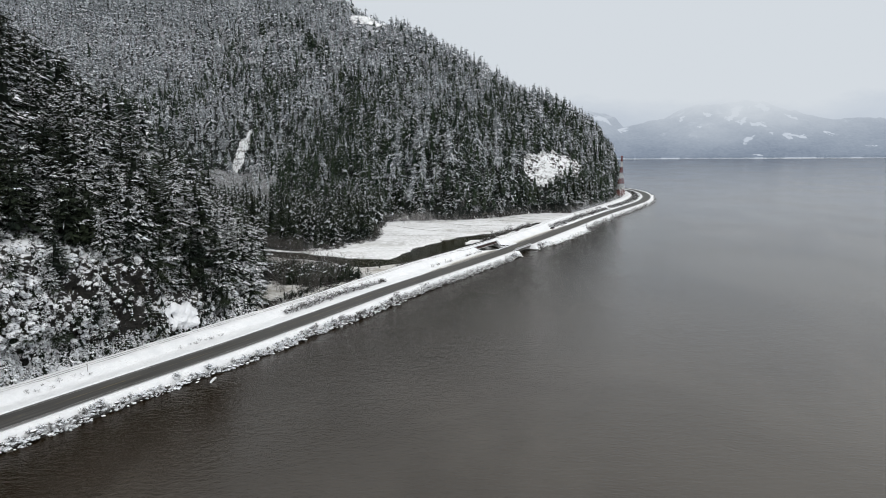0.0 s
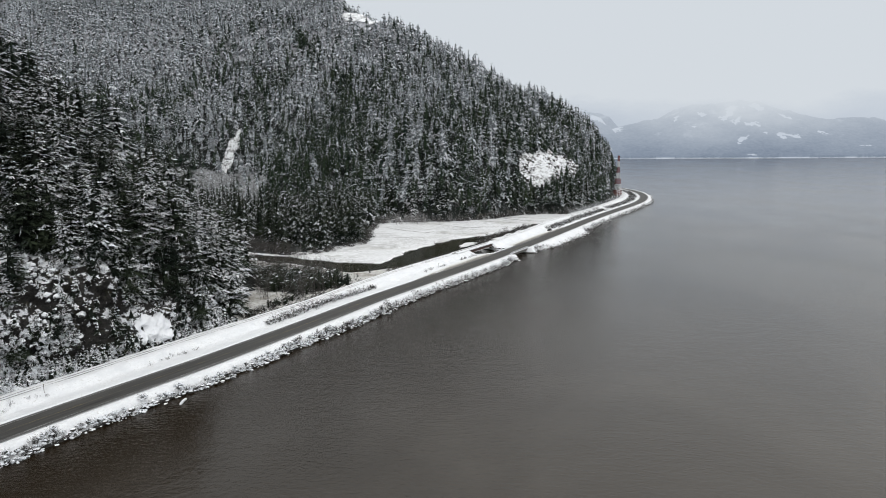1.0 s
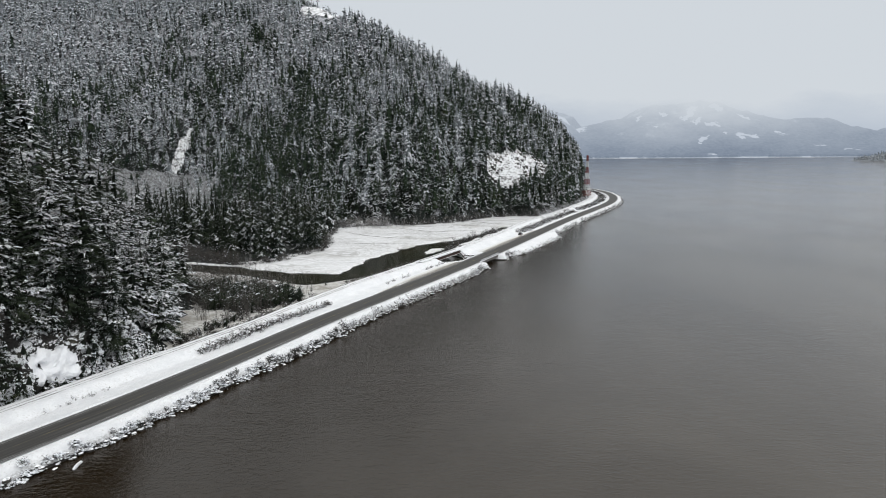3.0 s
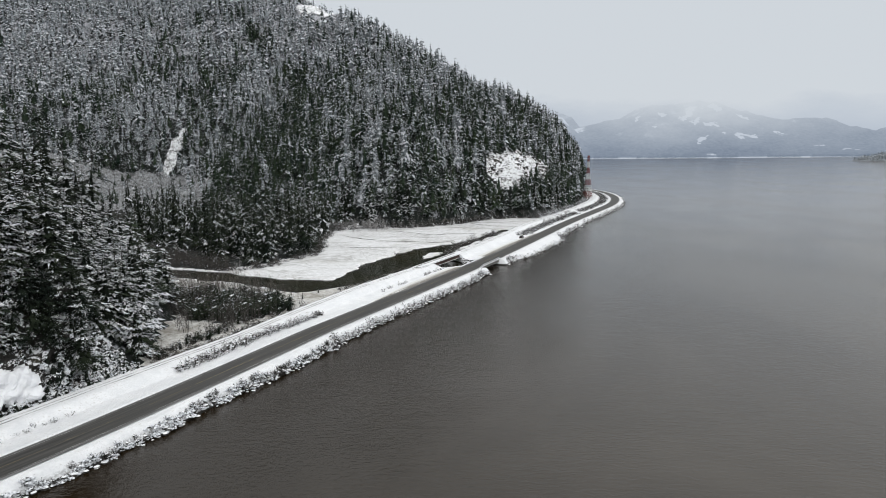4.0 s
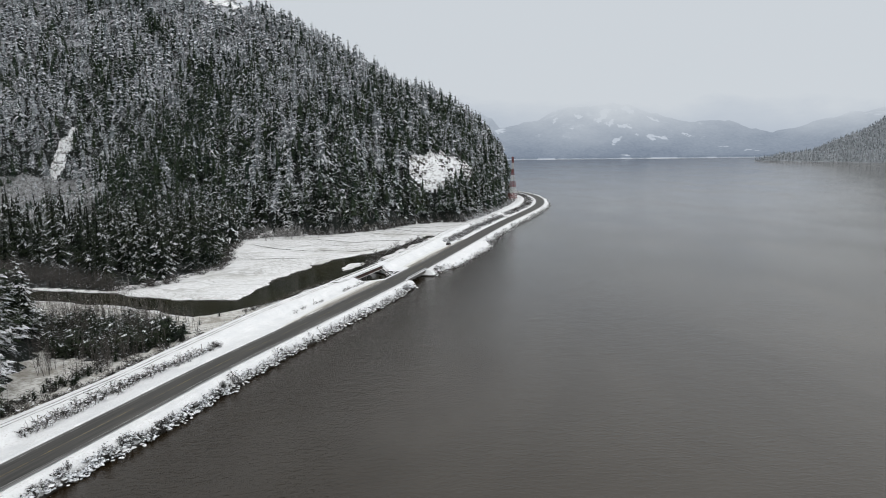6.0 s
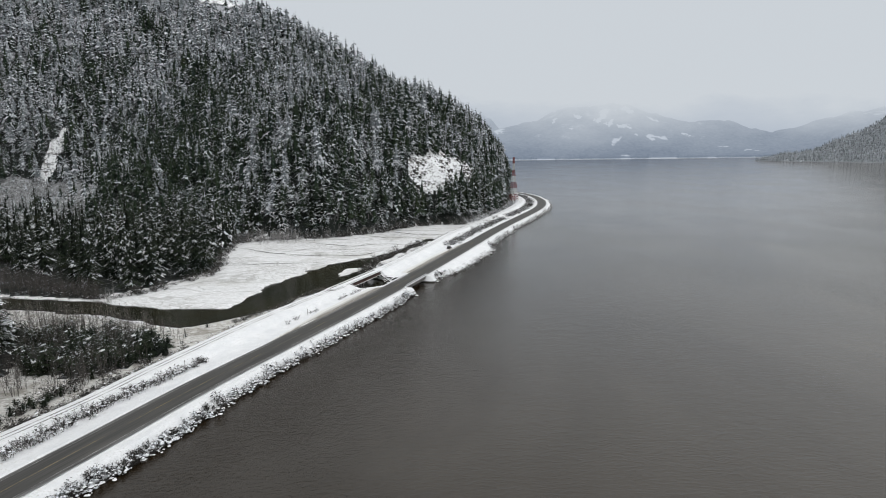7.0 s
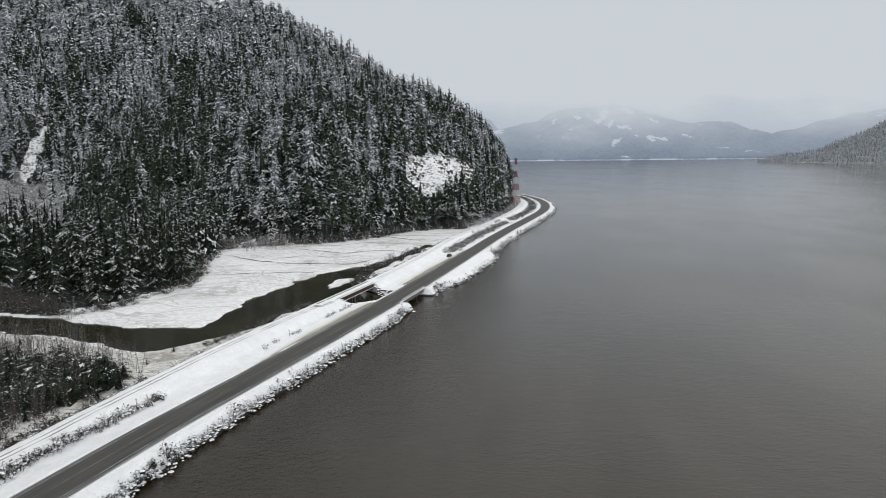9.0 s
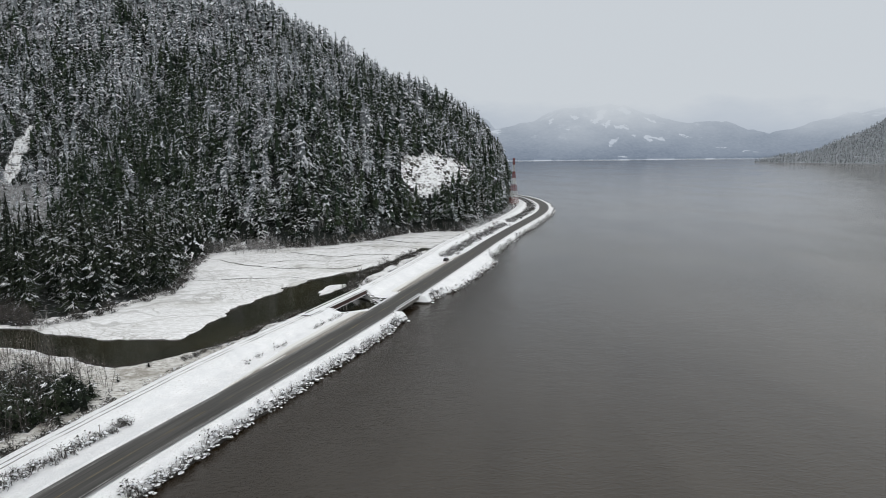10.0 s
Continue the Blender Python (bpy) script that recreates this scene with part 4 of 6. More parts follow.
for i in range(8):
    hgt = (22, 25, 28, 32, 36, 30, 26, 23)[i]
    V, F, M = conifer_mesh(hgt, hgt * (0.27, 0.26, 0.25, 0.23, 0.21, 0.24, 0.26, 0.28)[i], 17 + i, 9, 7, 100 + i, 7, (0.74, 0.6, 0.1, 0.8, 0.68, 0.72, 0.25, 0.64)[i], 5, 0.04, 0.22, 0.07, core=0.34, blunt=0.14)
    crown = mesh_from("crown", V, F, CONIFER_MATS, M)
    TV, TF = trunk_arrays(hgt, 0.011 * hgt)
    NEAR.append((hgt, crown, mesh_from("trunk", TV, TF, [bark_mat], None, True)))
CONIFER_LABELS = ["tall dark green spruce with snow-laden drooping boughs", "slim dark conifer dusted with fresh snow",
                  "olive green conifer with hardly any snow on it"]
nz = near_z
for i in range(N_SINGLE):
    # less snow lies on the trees that lean out over the rock face
    bare_ = near_y[i] < 215 and near_z[i] < 52 and rng.random() < 0.36
    hgt, crown, trunk = NEAR[int(rng.choice((2, 6)) if bare_ else rng.integers(len(NEAR)))]
    tree = new("conifer_tree")
    sc = (0.80 + 0.32 * rng.random()) * near_s[i]
    tree.matrix_world = Matrix.LocRotScale((near_x[i], near_y[i], nz[i] - 0.3), Euler((0.05 * rng.normal(), 0.05 * rng.normal(), rng.random() * 6.28)), (sc * 1.1, sc * 1.1, sc * (0.82 + 0.25 * rng.random())))
    tagged(tree, CONIFER_LABELS[2 if hgt in (28, 26) else 0 if hgt > 27 else 1], "tree", group="conifers on the bluff and valley edge")
    for nm, me in (("trunk", trunk), ("crown", crown)):
        new(nm, me).parent = tree


def wood(name, xs, ys, kinds, label, seed, small=0.7, big=1.25, frost_of=None, zs=None, grow=None):
    """Many trees joined into one mesh. kinds: lists of tree arrays, from green to frosted; frost_of picks among them."""
    r = np.random.default_rng(seed)
    zz = terrain(xs, ys) - 0.4 if zs is None else zs
    VV, FF, MM, base = [], [], [], 0
    for x, y, z, fr, gr in zip(xs, ys, zz, frost_of if frost_of is not None else np.zeros(len(xs)), grow if grow is not None else np.ones(len(xs))):
        level = kinds[int(np.clip(fr, 0, 0.999) * len(kinds))]
        V, F, M = level[int(r.integers(len(level)))]
        a = r.random() * 6.283
        s = (small + (big - small) * r.random()) * gr
        sh = s * (0.84 + 0.25 * r.random())
        ca, sa = math.cos(a) * s, math.sin(a) * s
        lx, ly = 0.04 * r.normal(), 0.04 * r.normal()
        W = np.empty_like(V)
        W[:, 0] = V[:, 0] * ca - V[:, 1] * sa + x + V[:, 2] * lx
        W[:, 1] = V[:, 0] * sa + V[:, 1] * ca + y + V[:, 2] * ly
        W[:, 2] = V[:, 2] * sh + z
        VV.append(W)
        FF.append(F + base)
        MM.append(M)
        base += len(V)
    ob = new(name, mesh_from(name, np.concatenate(VV), np.concatenate(FF), CONIFER_MATS, np.concatenate(MM)))
    return tagged(ob, label, "forest", kind="stuff")


def with_trunk(tree, height, r0, sides=4):
    V, F, M = tree
    TV, TF = trunk_arrays(height, r0, sides)
    return np.concatenate([V, TV]), np.concatenate([F, TF + len(V)]), np.concatenate([M, np.full(len(TF), 4)])


# the rest of the near wood, a little plainer
MIDS = [[with_trunk(conifer_mesh(h, h * 0.26, 15, 8, 3, 200 + h, (7, 7, 0, 7, 7)[i], sn[i], 5, 0.04, 0.22, 0.17, core=0.34, blunt=0.14), h, 0.3) for i, h in enumerate((19, 22, 25, 27, 30))]
        for sn in ((0.58, 0.44, 0.10, 0.56, 0.40), (0.92, 0.80, 0.20, 0.95, 0.72))] + [
        [with_trunk(conifer_mesh(h, h * 0.18, 25, 9, 6, 250 + h, 7, (0.26, 0.09, 0.32, 0.16, 0.06)[i], 5, 0.02, 0.34, 0.07, core=0.30), h, 0.35) for i, h in enumerate((26, 30, 34, 38, 42))],
        [with_trunk(conifer_mesh(h, h * 0.19, 14, 8, 2, 270 + h, 7, (0.34, 0.2, 0.4)[i], 5, 0.02, 0.34, 0.16, core=0.30), h, 0.35) for i, h in enumerate((26, 31, 36))]]
tall = near_s[N_SINGLE:] > 0.9
wood("near_wood", near_x[N_SINGLE:], near_y[N_SINGLE:], MIDS, "dense snowy conifer wood on the bluff and valley floor", 4, 0.78, 1.08, np.where(tall, np.where(near_y[N_SINGLE:] < 470, 0.6, 0.9), np.where(near_z[N_SINGLE:] > 50, 0.3, 0.1)), near_z[N_SINGLE:] - 0.4, np.where(tall, 1.0, np.interp(near_z[N_SINGLE:], [20, 45], [1.0, 1.2])))

# the mountain: five degrees of frost, more of it higher up, where its paleness also stands in for haze; lighter trees
# in the farther part
SLOPE, FARS = [], []
for lev in range(5):
    nd, sn, wh = (0, 0, 1, 2, 2)[lev], (0.10, 0.34, 0.60, 0.78, 0.97)[lev], 6
    SLOPE.append([with_trunk(conifer_mesh(h, h * (0.275 + 0.015 * (h % 4)), 12, 8, 3, 300 + 10 * lev + h, nd, sn, wh, low=0.0, taper=0.66, wide=0.14, core=0.44, blunt=0.08), h * 0.8, 0.22, 3) for h in (14, 16, 19, 21, 24, 27)])
    FARS.append([with_trunk(conifer_mesh(h, h * (0.275 + 0.02 * (h % 4)), 9, 8, 1, 350 + 10 * lev + h, nd, sn, wh, taper=0.64, wide=0.28, core=0.44, blunt=0.08), h * 0.8, 0.22, 3) for h in (12, 14, 16, 19, 21, 24)])
mz = terrain(mx, my)
frost = np.interp(mz, [15, 45, 75, 110, 150, 215, 280], [0.10, 0.26, 0.42, 0.53, 0.64, 0.90, 1.12]) + np.clip((-mx - 420) / 300, 0, 0.25)
frost += 0.26 * fractal(mx, my, 16, 84) + 0.26 * fractal(mx, my, 45, 81) + 0.22 * fractal(mx, my, 120, 83) + 0.22 * np.random.default_rng(6).normal(size=len(mx))
frost += 0.30 * np.clip((mx + 210) / 100, 0, 1) * np.clip((mz - 75) / 50, 0, 1)
lower = my < 735
rimed = inside(mx, my, GULLY)
# smaller trees that close the gaps between the tall ones near the bend
ux, uy = scatter(-210, 140, 520, 880, 6.1, 33)
ui = mount_in(ux, uy)
ok = (ui > np.where(uy > 640, 0.5, 3)) & ((uy < 776) | (uy > 806) & (ux > 60)) & ~cleared(ux, uy, 2.0) & (line_dist(ux, uy, RAIL_COARSE)[0] > np.where(uy > 640, 6.5, 10))
ux, uy = ux[ok], uy[ok]
wood("lower_mountain_forest", mx[lower & ~rimed], my[lower & ~rimed], SLOPE, "steep mountain forest of dark conifers dusted with snow", 5, 0.7, 1.15, frost[lower & ~rimed])
wx_, wy_ = scatter(-480, -215, 655, 800, 6.2, 34)
ok = (mount_in(wx_, wy_) > 3) & ~cleared(wx_, wy_, 2.0) & ~inside(wx_, wy_, GULLY)
wx_, wy_ = wx_[ok], wy_[ok]
wood("gully_wall_wood", wx_, wy_, FARS, "rimed young conifers on the steep wall above the gully", 9, 0.5, 0.85, 0.48 + 0.3 * fractal(wx_, wy_, 16, 84) + 0.22 * np.random.default_rng(17).normal(size=len(wx_)))
wood("gully_saplings", mx[rimed], my[rimed], FARS, "small rimed conifers scattered over the brushy gully", 8, 0.28, 0.7, frost[rimed] + 0.35)
hx_, hy_ = scatter(-345, -312, 686, 726, 2.6, 36)
ok = inside(hx_, hy_, OPENINGS[1]) & (np.random.default_rng(37).random(len(hx_)) < 0.45)
wood("chute_saplings", hx_[ok], hy_[ok], FARS, "tiny rimed conifers poking out of the snow chute", 10, 0.08, 0.24, np.full(ok.sum(), 0.7))
wood("mountain_understorey", ux, uy, FARS, "young dark conifers between the tall trees of the slope", 7, 0.6, 1.0, 0.25 + 0.3 * fractal(ux, uy, 45, 81) + 0.25 * np.random.default_rng(7).normal(size=len(ux)))
wood("upper_mountain_forest", mx[~lower & ~rimed], my[~lower & ~rimed], FARS, "high mountain forest of frosted grey-white conifers", 6, 0.75, 1.2, frost[~lower & ~rimed])

# ---- far shore, far mountains and the wooded headland across the river ----
k = Mat("far_mountain", 0.95, 0.1)
f = k.noise(0.0035, 5, 0.62, (1, 1, 1.6))
g = k.noise(0.012, 6, 0.7)
h = k.noise(0.05, 3, 0.6)
geo = k.n("ShaderNodeNewGeometry")
ps = k.n("ShaderNodeSeparateXYZ")
k.link(geo.outputs["Position"], ps.inputs[0])
forest = k.mix(k.range(h, 0.3, 0.7), (0.035, 0.042, 0.05), (0.16, 0.17, 0.185))
high = k.range(ps.outputs["Z"], 40.0, 420.0, -0.06, 0.16)
bare = k.range(k.math("ADD", k.math("ADD", k.math("MULTIPLY", f, 0.6), k.math("MULTIPLY", g, 0.4)), high), 0.60, 0.74)
k.color(k.mix(bare, forest, (0.85, 0.86, 0.88)))
farmount_mat = k.m

ridge_x = [-800, 100, 330, 450, 545, 625, 770, 900, 1090, 1350, 1615, 1880, 2190, 2560, 2690, 2830, 3130, 3500, 4200]
ridge_z = [420, 330, 300, 285, 250, 180, 205, 255, 303, 326, 284, 222, 184, 114, 100, 175, 240, 330, 420]
fx2 = np.concatenate([np.arange(-800, 300, 44.0), np.arange(300, 2500, 9.0), np.arange(2500, 4201, 34.0)])
fy2 = np.concatenate([np.arange(3540, 4130, 9.0), np.arange(4130, 4800, 60.0)])
FX, FY = np.meshgrid(fx2, fy2, indexing="ij")


def far_height(x, y):
    rise = np.clip((y - 3560) / 560, 0, 1) ** 1.15
    return np.interp(x + 60 * fractal(x, y, 300, 93), ridge_x, ridge_z) * rise * (1 + 0.09 * fractal(x, y, 260, 91, 4)) + 8 * fractal(x, y, 60, 92) * rise


FZ = far_height(FX, FY)
ff = grid_faces(len(fx2), len(fy2))
fcx, fcy = FX.ravel()[ff].mean(1), FY.ravel()[ff].mean(1)
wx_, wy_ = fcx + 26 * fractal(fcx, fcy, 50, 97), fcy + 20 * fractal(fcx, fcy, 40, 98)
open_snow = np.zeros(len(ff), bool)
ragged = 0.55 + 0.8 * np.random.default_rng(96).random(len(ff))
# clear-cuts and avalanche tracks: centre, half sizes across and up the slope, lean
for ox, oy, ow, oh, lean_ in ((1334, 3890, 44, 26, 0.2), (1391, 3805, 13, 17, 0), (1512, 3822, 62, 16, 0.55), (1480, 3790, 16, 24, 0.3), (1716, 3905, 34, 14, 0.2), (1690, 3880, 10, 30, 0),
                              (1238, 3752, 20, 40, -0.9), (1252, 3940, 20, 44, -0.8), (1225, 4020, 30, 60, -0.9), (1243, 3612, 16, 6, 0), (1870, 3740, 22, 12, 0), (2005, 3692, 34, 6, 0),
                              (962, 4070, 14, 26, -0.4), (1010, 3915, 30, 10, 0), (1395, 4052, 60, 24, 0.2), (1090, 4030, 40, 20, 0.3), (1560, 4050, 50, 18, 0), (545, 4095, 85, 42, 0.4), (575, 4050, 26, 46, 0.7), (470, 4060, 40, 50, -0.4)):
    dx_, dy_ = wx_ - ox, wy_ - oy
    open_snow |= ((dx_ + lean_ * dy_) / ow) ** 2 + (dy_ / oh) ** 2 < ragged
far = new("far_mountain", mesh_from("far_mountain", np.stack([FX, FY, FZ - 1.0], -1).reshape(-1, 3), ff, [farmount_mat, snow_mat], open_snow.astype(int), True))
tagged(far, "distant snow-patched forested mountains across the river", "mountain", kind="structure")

r = np.random.default_rng(21)
FARTREE = [[with_trunk(conifer_mesh(16, 3.6, 4, 4, 1, 400 + i, 1, 0.2, wide=0.45), 16, 0.3, 3) for i in range(3)]]
sx_ = r.uniform(250, 3000, 2400)
sx_ = sx_[fractal(sx_, 0 * sx_, 130.0, 99) > -0.22]
sy_ = 3500 + r.random(len(sx_)) * 40
wood("far_shore_wood", sx_, sy_, FARTREE, "thin dark line of trees on the distant shore", 22, 0.5, 1.15, None, terrain(sx_, sy_))

HEAD = [(1462, 2700), (1530, 2500), (1625, 2250), (1800, 1950), (2300, 1600), (3200, 1400)]
HEAD_BACK = [(1462, 2700), (1800, 2850), (3200, 3300)]
HEAD_POLY = HEAD + HEAD_BACK[:0:-1]
hx, hy_ = np.arange(1440, 3200, 16.0), np.arange(1400, 3400, 20.0)
HX, HY = np.meshgrid(hx, hy_, indexing="ij")


def head_height(x, y):
    d = np.where(inside(x, y, HEAD_POLY), np.minimum(np.minimum(line_dist(x, y, HEAD)[0], line_dist(x, y, HEAD_BACK)[0]), 400), 0)
    return np.where(d > 0, d * 0.145 + 0.0010 * d * d + 10 * fractal(x, y, 120, 95) * np.clip(d / 60, 0, 1), -3)


# pale blue-grey ground: the haze of distance is put into its colour
head = new("far_headland", mesh_from("far_headland", np.stack([HX, HY, head_height(HX, HY)], -1).reshape(-1, 3), grid_faces(len(hx), len(hy_)), [plain("hazed_headland_ground", (0.07, 0.08, 0.09), (0.30, 0.32, 0.345), 0.11, 0.95)], None, True))
tagged(head, "low forested headland on the other side of the river", "hill", kind="structure")
ex, ey = scatter(1455, 2300, 1700, 2950, 11.5, 23)
eh = head_height(ex, ey)
hd = line_dist(ex, ey, HEAD)[0]
ok = (eh > 0.5) & (hd < 420)
# frosted needles throughout, whose paleness also stands in for haze
HAZED_FROSTY = [[with_trunk(conifer_mesh(17, 4.4, 4, 5, 1, 420 + i, 2, 0.4, 6, wide=0.42, blunt=0.25), 17, 0.3, 3) for i in range(4)]]
wood("headland_wood", ex[ok], ey[ok], HAZED_FROSTY, "frosted conifer forest on the low headland", 24, 0.6, 1.05, None, eh[ok] - 0.3)


def haze_sheet(name, x0, x1, y, z1, thick, low, high, seed, edge=0.0):
    """A glowing sheet painted as low cloud and haze: a thin veil, denser upward, that hides the heights behind it."""
    q = bpy.data.materials.new(name)
    q.use_nodes = True
    nt = q.node_tree
    nt.nodes.clear()
    pos = nt.nodes.new("ShaderNodeNewGeometry")
    sp = nt.nodes.new("ShaderNodeSeparateXYZ")
    nt.links.new(pos.outputs["Position"], sp.inputs[0])
    mp = nt.nodes.new("ShaderNodeMapping")
    mp.inputs["Scale"].default_value = (0.0022, 0.0022, 0.006)
    mp.inputs["Location"].default_value = (seed, 0, 0)
    nt.links.new(pos.outputs["Position"], mp.inputs["Vector"])
    no = nt.nodes.new("ShaderNodeTexNoise")
    no.inputs["Scale"].default_value = 1.0
    no.inputs["Detail"].default_value = 6.0
    no.inputs["Roughness"].default_value = 0.55
    nt.links.new(mp.outputs[0], no.inputs["Vector"])
    wob = nt.nodes.new("ShaderNodeMath")
    wob.operation = "MULTIPLY_ADD"
    nt.links.new(no.outputs["Fac"], wob.inputs[0])
    wob.inputs[1].default_value = 240.0
    nt.links.new(sp.outputs["Z"], wob.inputs[2])
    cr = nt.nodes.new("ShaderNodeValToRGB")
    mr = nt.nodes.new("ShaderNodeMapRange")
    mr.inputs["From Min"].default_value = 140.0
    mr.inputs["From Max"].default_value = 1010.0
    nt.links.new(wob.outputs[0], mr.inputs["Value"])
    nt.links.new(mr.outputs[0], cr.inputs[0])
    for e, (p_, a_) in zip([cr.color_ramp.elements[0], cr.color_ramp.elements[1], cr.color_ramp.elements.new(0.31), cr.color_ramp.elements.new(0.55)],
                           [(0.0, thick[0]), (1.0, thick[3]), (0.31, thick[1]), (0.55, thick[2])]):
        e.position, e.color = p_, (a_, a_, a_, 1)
    fac = cr.outputs[0]
    if edge:
        fade_ = nt.nodes.new("ShaderNodeMapRange")
        fade_.inputs["From Min"].default_value = x0
        fade_.inputs["From Max"].default_value = x0 + edge
        nt.links.new(sp.outputs["X"], fade_.inputs["Value"])
        mu = nt.nodes.new("ShaderNodeMath")
        mu.operation = "MULTIPLY"
        nt.links.new(fac, mu.inputs[0])
        nt.links.new(fade_.outputs[0], mu.inputs[1])
        fac = mu.outputs[0]
    # haze tone put into the glow, bluer low down
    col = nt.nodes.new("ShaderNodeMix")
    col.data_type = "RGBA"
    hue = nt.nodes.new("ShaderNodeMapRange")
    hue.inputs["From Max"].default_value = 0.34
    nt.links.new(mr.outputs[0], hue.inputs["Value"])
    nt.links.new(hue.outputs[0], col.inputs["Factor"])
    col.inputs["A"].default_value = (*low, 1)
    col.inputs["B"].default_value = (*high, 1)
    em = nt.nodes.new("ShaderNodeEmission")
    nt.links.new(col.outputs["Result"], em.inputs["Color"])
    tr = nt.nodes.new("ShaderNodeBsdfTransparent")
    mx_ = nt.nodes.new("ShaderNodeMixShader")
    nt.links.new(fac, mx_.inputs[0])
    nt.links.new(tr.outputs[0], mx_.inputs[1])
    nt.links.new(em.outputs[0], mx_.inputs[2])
    out = nt.nodes.new("ShaderNodeOutputMaterial")
    nt.links.new(mx_.outputs[0], out.inputs["Surface"])
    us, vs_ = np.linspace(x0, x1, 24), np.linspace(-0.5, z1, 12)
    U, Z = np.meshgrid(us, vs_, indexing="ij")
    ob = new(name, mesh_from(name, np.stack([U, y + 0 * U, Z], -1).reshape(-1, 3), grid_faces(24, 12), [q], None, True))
    ob.visible_shadow = False
    return tagged(ob, "glowing sheet painting low cloud and haze over the distant mountains", "low cloud", kind="structure")


haze_sheet("painted_haze_sheet", -2600, 6600, 3490, 1100, (0.54, 0.965, 1.0, 0.0), (0.335, 0.405, 0.53), (0.63, 0.665, 0.715), 3.0)

# ---- shrubs, bare saplings, riprap ----


def twig_tri(V, F, M, a, b, w, mat):
    """A thin tapering twig as a three-sided sliver."""
    a, b = np.array(a), np.array(b)
    d = b - a
    n = np.cross(d, (0.3, 0.2, 1.0))
    n = n / (np.linalg.norm(n) + 1e-6) * w
    m = np.cross(d, n)
    m = m / (np.linalg.norm(m) + 1e-6) * w
    i = len(V)
    V += [tuple(a + n), tuple(a - n * 0.5 + m), tuple(a - n * 0.5 - m), tuple(b)]
    if w < 0.055:
        F.append((i, i + 1, i + 3))
        M.append(mat)
        return
    F += [(i, i + 1, i + 3), (i + 1, i + 2, i + 3), (i + 2, i, i + 3)]
    M += [mat] * 3


def snow_pad(V, F, M, at, s, r, flat=0.55, lower=False):
    """A small lump of snow: an uneven flattened double pyramid."""
    i = len(V)
    x, y, z = at
    k5 = [r.random() * 0.5 + 0.75 for _ in range(5)]
    for q in range(5):
        V.append((x + s * k5[q] * math.cos(q * 1.2566), y + s * k5[q] * math.sin(q * 1.2566), z + (r.random() - 0.5) * 0.2 * s))
    V.append((x, y, z + s * flat))
    V.append((x, y, z - s * flat * 0.7))
    for q in range(5):
        F.append((i + q, i + (q + 1) % 5, i + 5))
        M.append(1)
        if lower:
            F.append((i + (q + 1) % 5, i + q, i + 6))
            M.append(1)


def shrub_arrays(h, w, stems, pads, leafy, seed, lump=1.4):
    """A low bush: fine bare twigs, a few dark leaves and many small lumps of snow."""
    r = np.random.default_rng(seed)
    V, F, M = [], [], []
    for _ in range(stems):
        az, lean = r.random() * 6.283, r.random() ** 0.7
        top = np.array([math.cos(az) * w * lean, math.sin(az) * w * lean, h * (1.05 - 0.55 * lean) * (0.7 + 0.4 * r.random())])
        root = np.array([top[0] * 0.35, top[1] * 0.35, -0.3])
        twig_tri(V, F, M, root, top, 0.045, 0)
        for _ in range(3):
            u = 0.3 + 0.65 * r.random()
            p = root + (top - root) * u
            q = p + np.array([r.normal() * 0.25 * w, r.normal() * 0.25 * w, 0.3 * h * r.random()])
            twig_tri(V, F, M, p, q, 0.04, 0)
            if r.random() < leafy:
                i = len(V)
                for _ in range(3):
                    V.append(tuple(q + r.normal(size=3) * 0.13 * (1, 1, 0.7)))
                F.append((i, i + 1, i + 2))
                M.append(2)
    for _ in range(pads):
        az, rad = r.random() * 6.283, w * r.random() ** 0.55
        snow_pad(V, F, M, (math.cos(az) * rad, math.sin(az) * rad, h * (0.9 - 0.6 * rad / w) * (0.35 + 0.65 * r.random())), (0.09 + 0.16 * r.random()) * lump, r, 0.55 if lump < 1.5 else 0.75, lump > 1.5)
    return np.array(V), np.array(F), np.array(M)


RAILF = smooth_line(RAIL_LINE, 2.0)
rt = np.gradient(RAILF, axis=0)
rt /= np.linalg.norm(rt, axis=1)[:, None]
SHRUB_MATS = [twig_mat, bsnow_mat, leaf_mat]
SHRUBS = [(s, mesh_from("shrub", *shrub_arrays(h, w, st, pd, lf, 500 + i)[:2], SHRUB_MATS, shrub_arrays(h, w, st, pd, lf, 500 + i)[2], shrub_arrays(h, w, st, pd, lf, 500 + i)[2] == 1), shrub_arrays(h, w, st, pd, lf, 500 + i))
          for i, (s, h, w, st, pd, lf) in enumerate([(1, 1.5, 1.3, 26, 8, 1.0), (1, 1.9, 1.5, 30, 8, 1.0), (1, 1.2, 1.4, 24, 10, 1.0), (1, 2.3, 1.6, 32, 8, 1.0), (1, 1.0, 1.1, 22, 7, 1.0)])]
DARKS = [(1, mesh_from("shrub", *a_[:2], SHRUB_MATS, a_[2], a_[2] == 1), a_) for a_ in (shrub_arrays(h, w, 34, 4, 1.0, 570 + i, 1.1) for i, (h, w) in enumerate(((1.3, 1.0), (1.6, 1.1), (1.1, 1.1), (1.9, 1.2), (0.9, 1.0))))]
SNOWY = [(1, mesh_from("shrub", *a_[:2], SHRUB_MATS, a_[2], a_[2] == 1), a_) for a_ in (shrub_arrays(h, w, 16, 22, 0.9, 590 + i, 1.9) for i, (h, w) in enumerate(((1.1, 1.3), (1.5, 1.5), (0.9, 1.4), (1.8, 1.5))))]
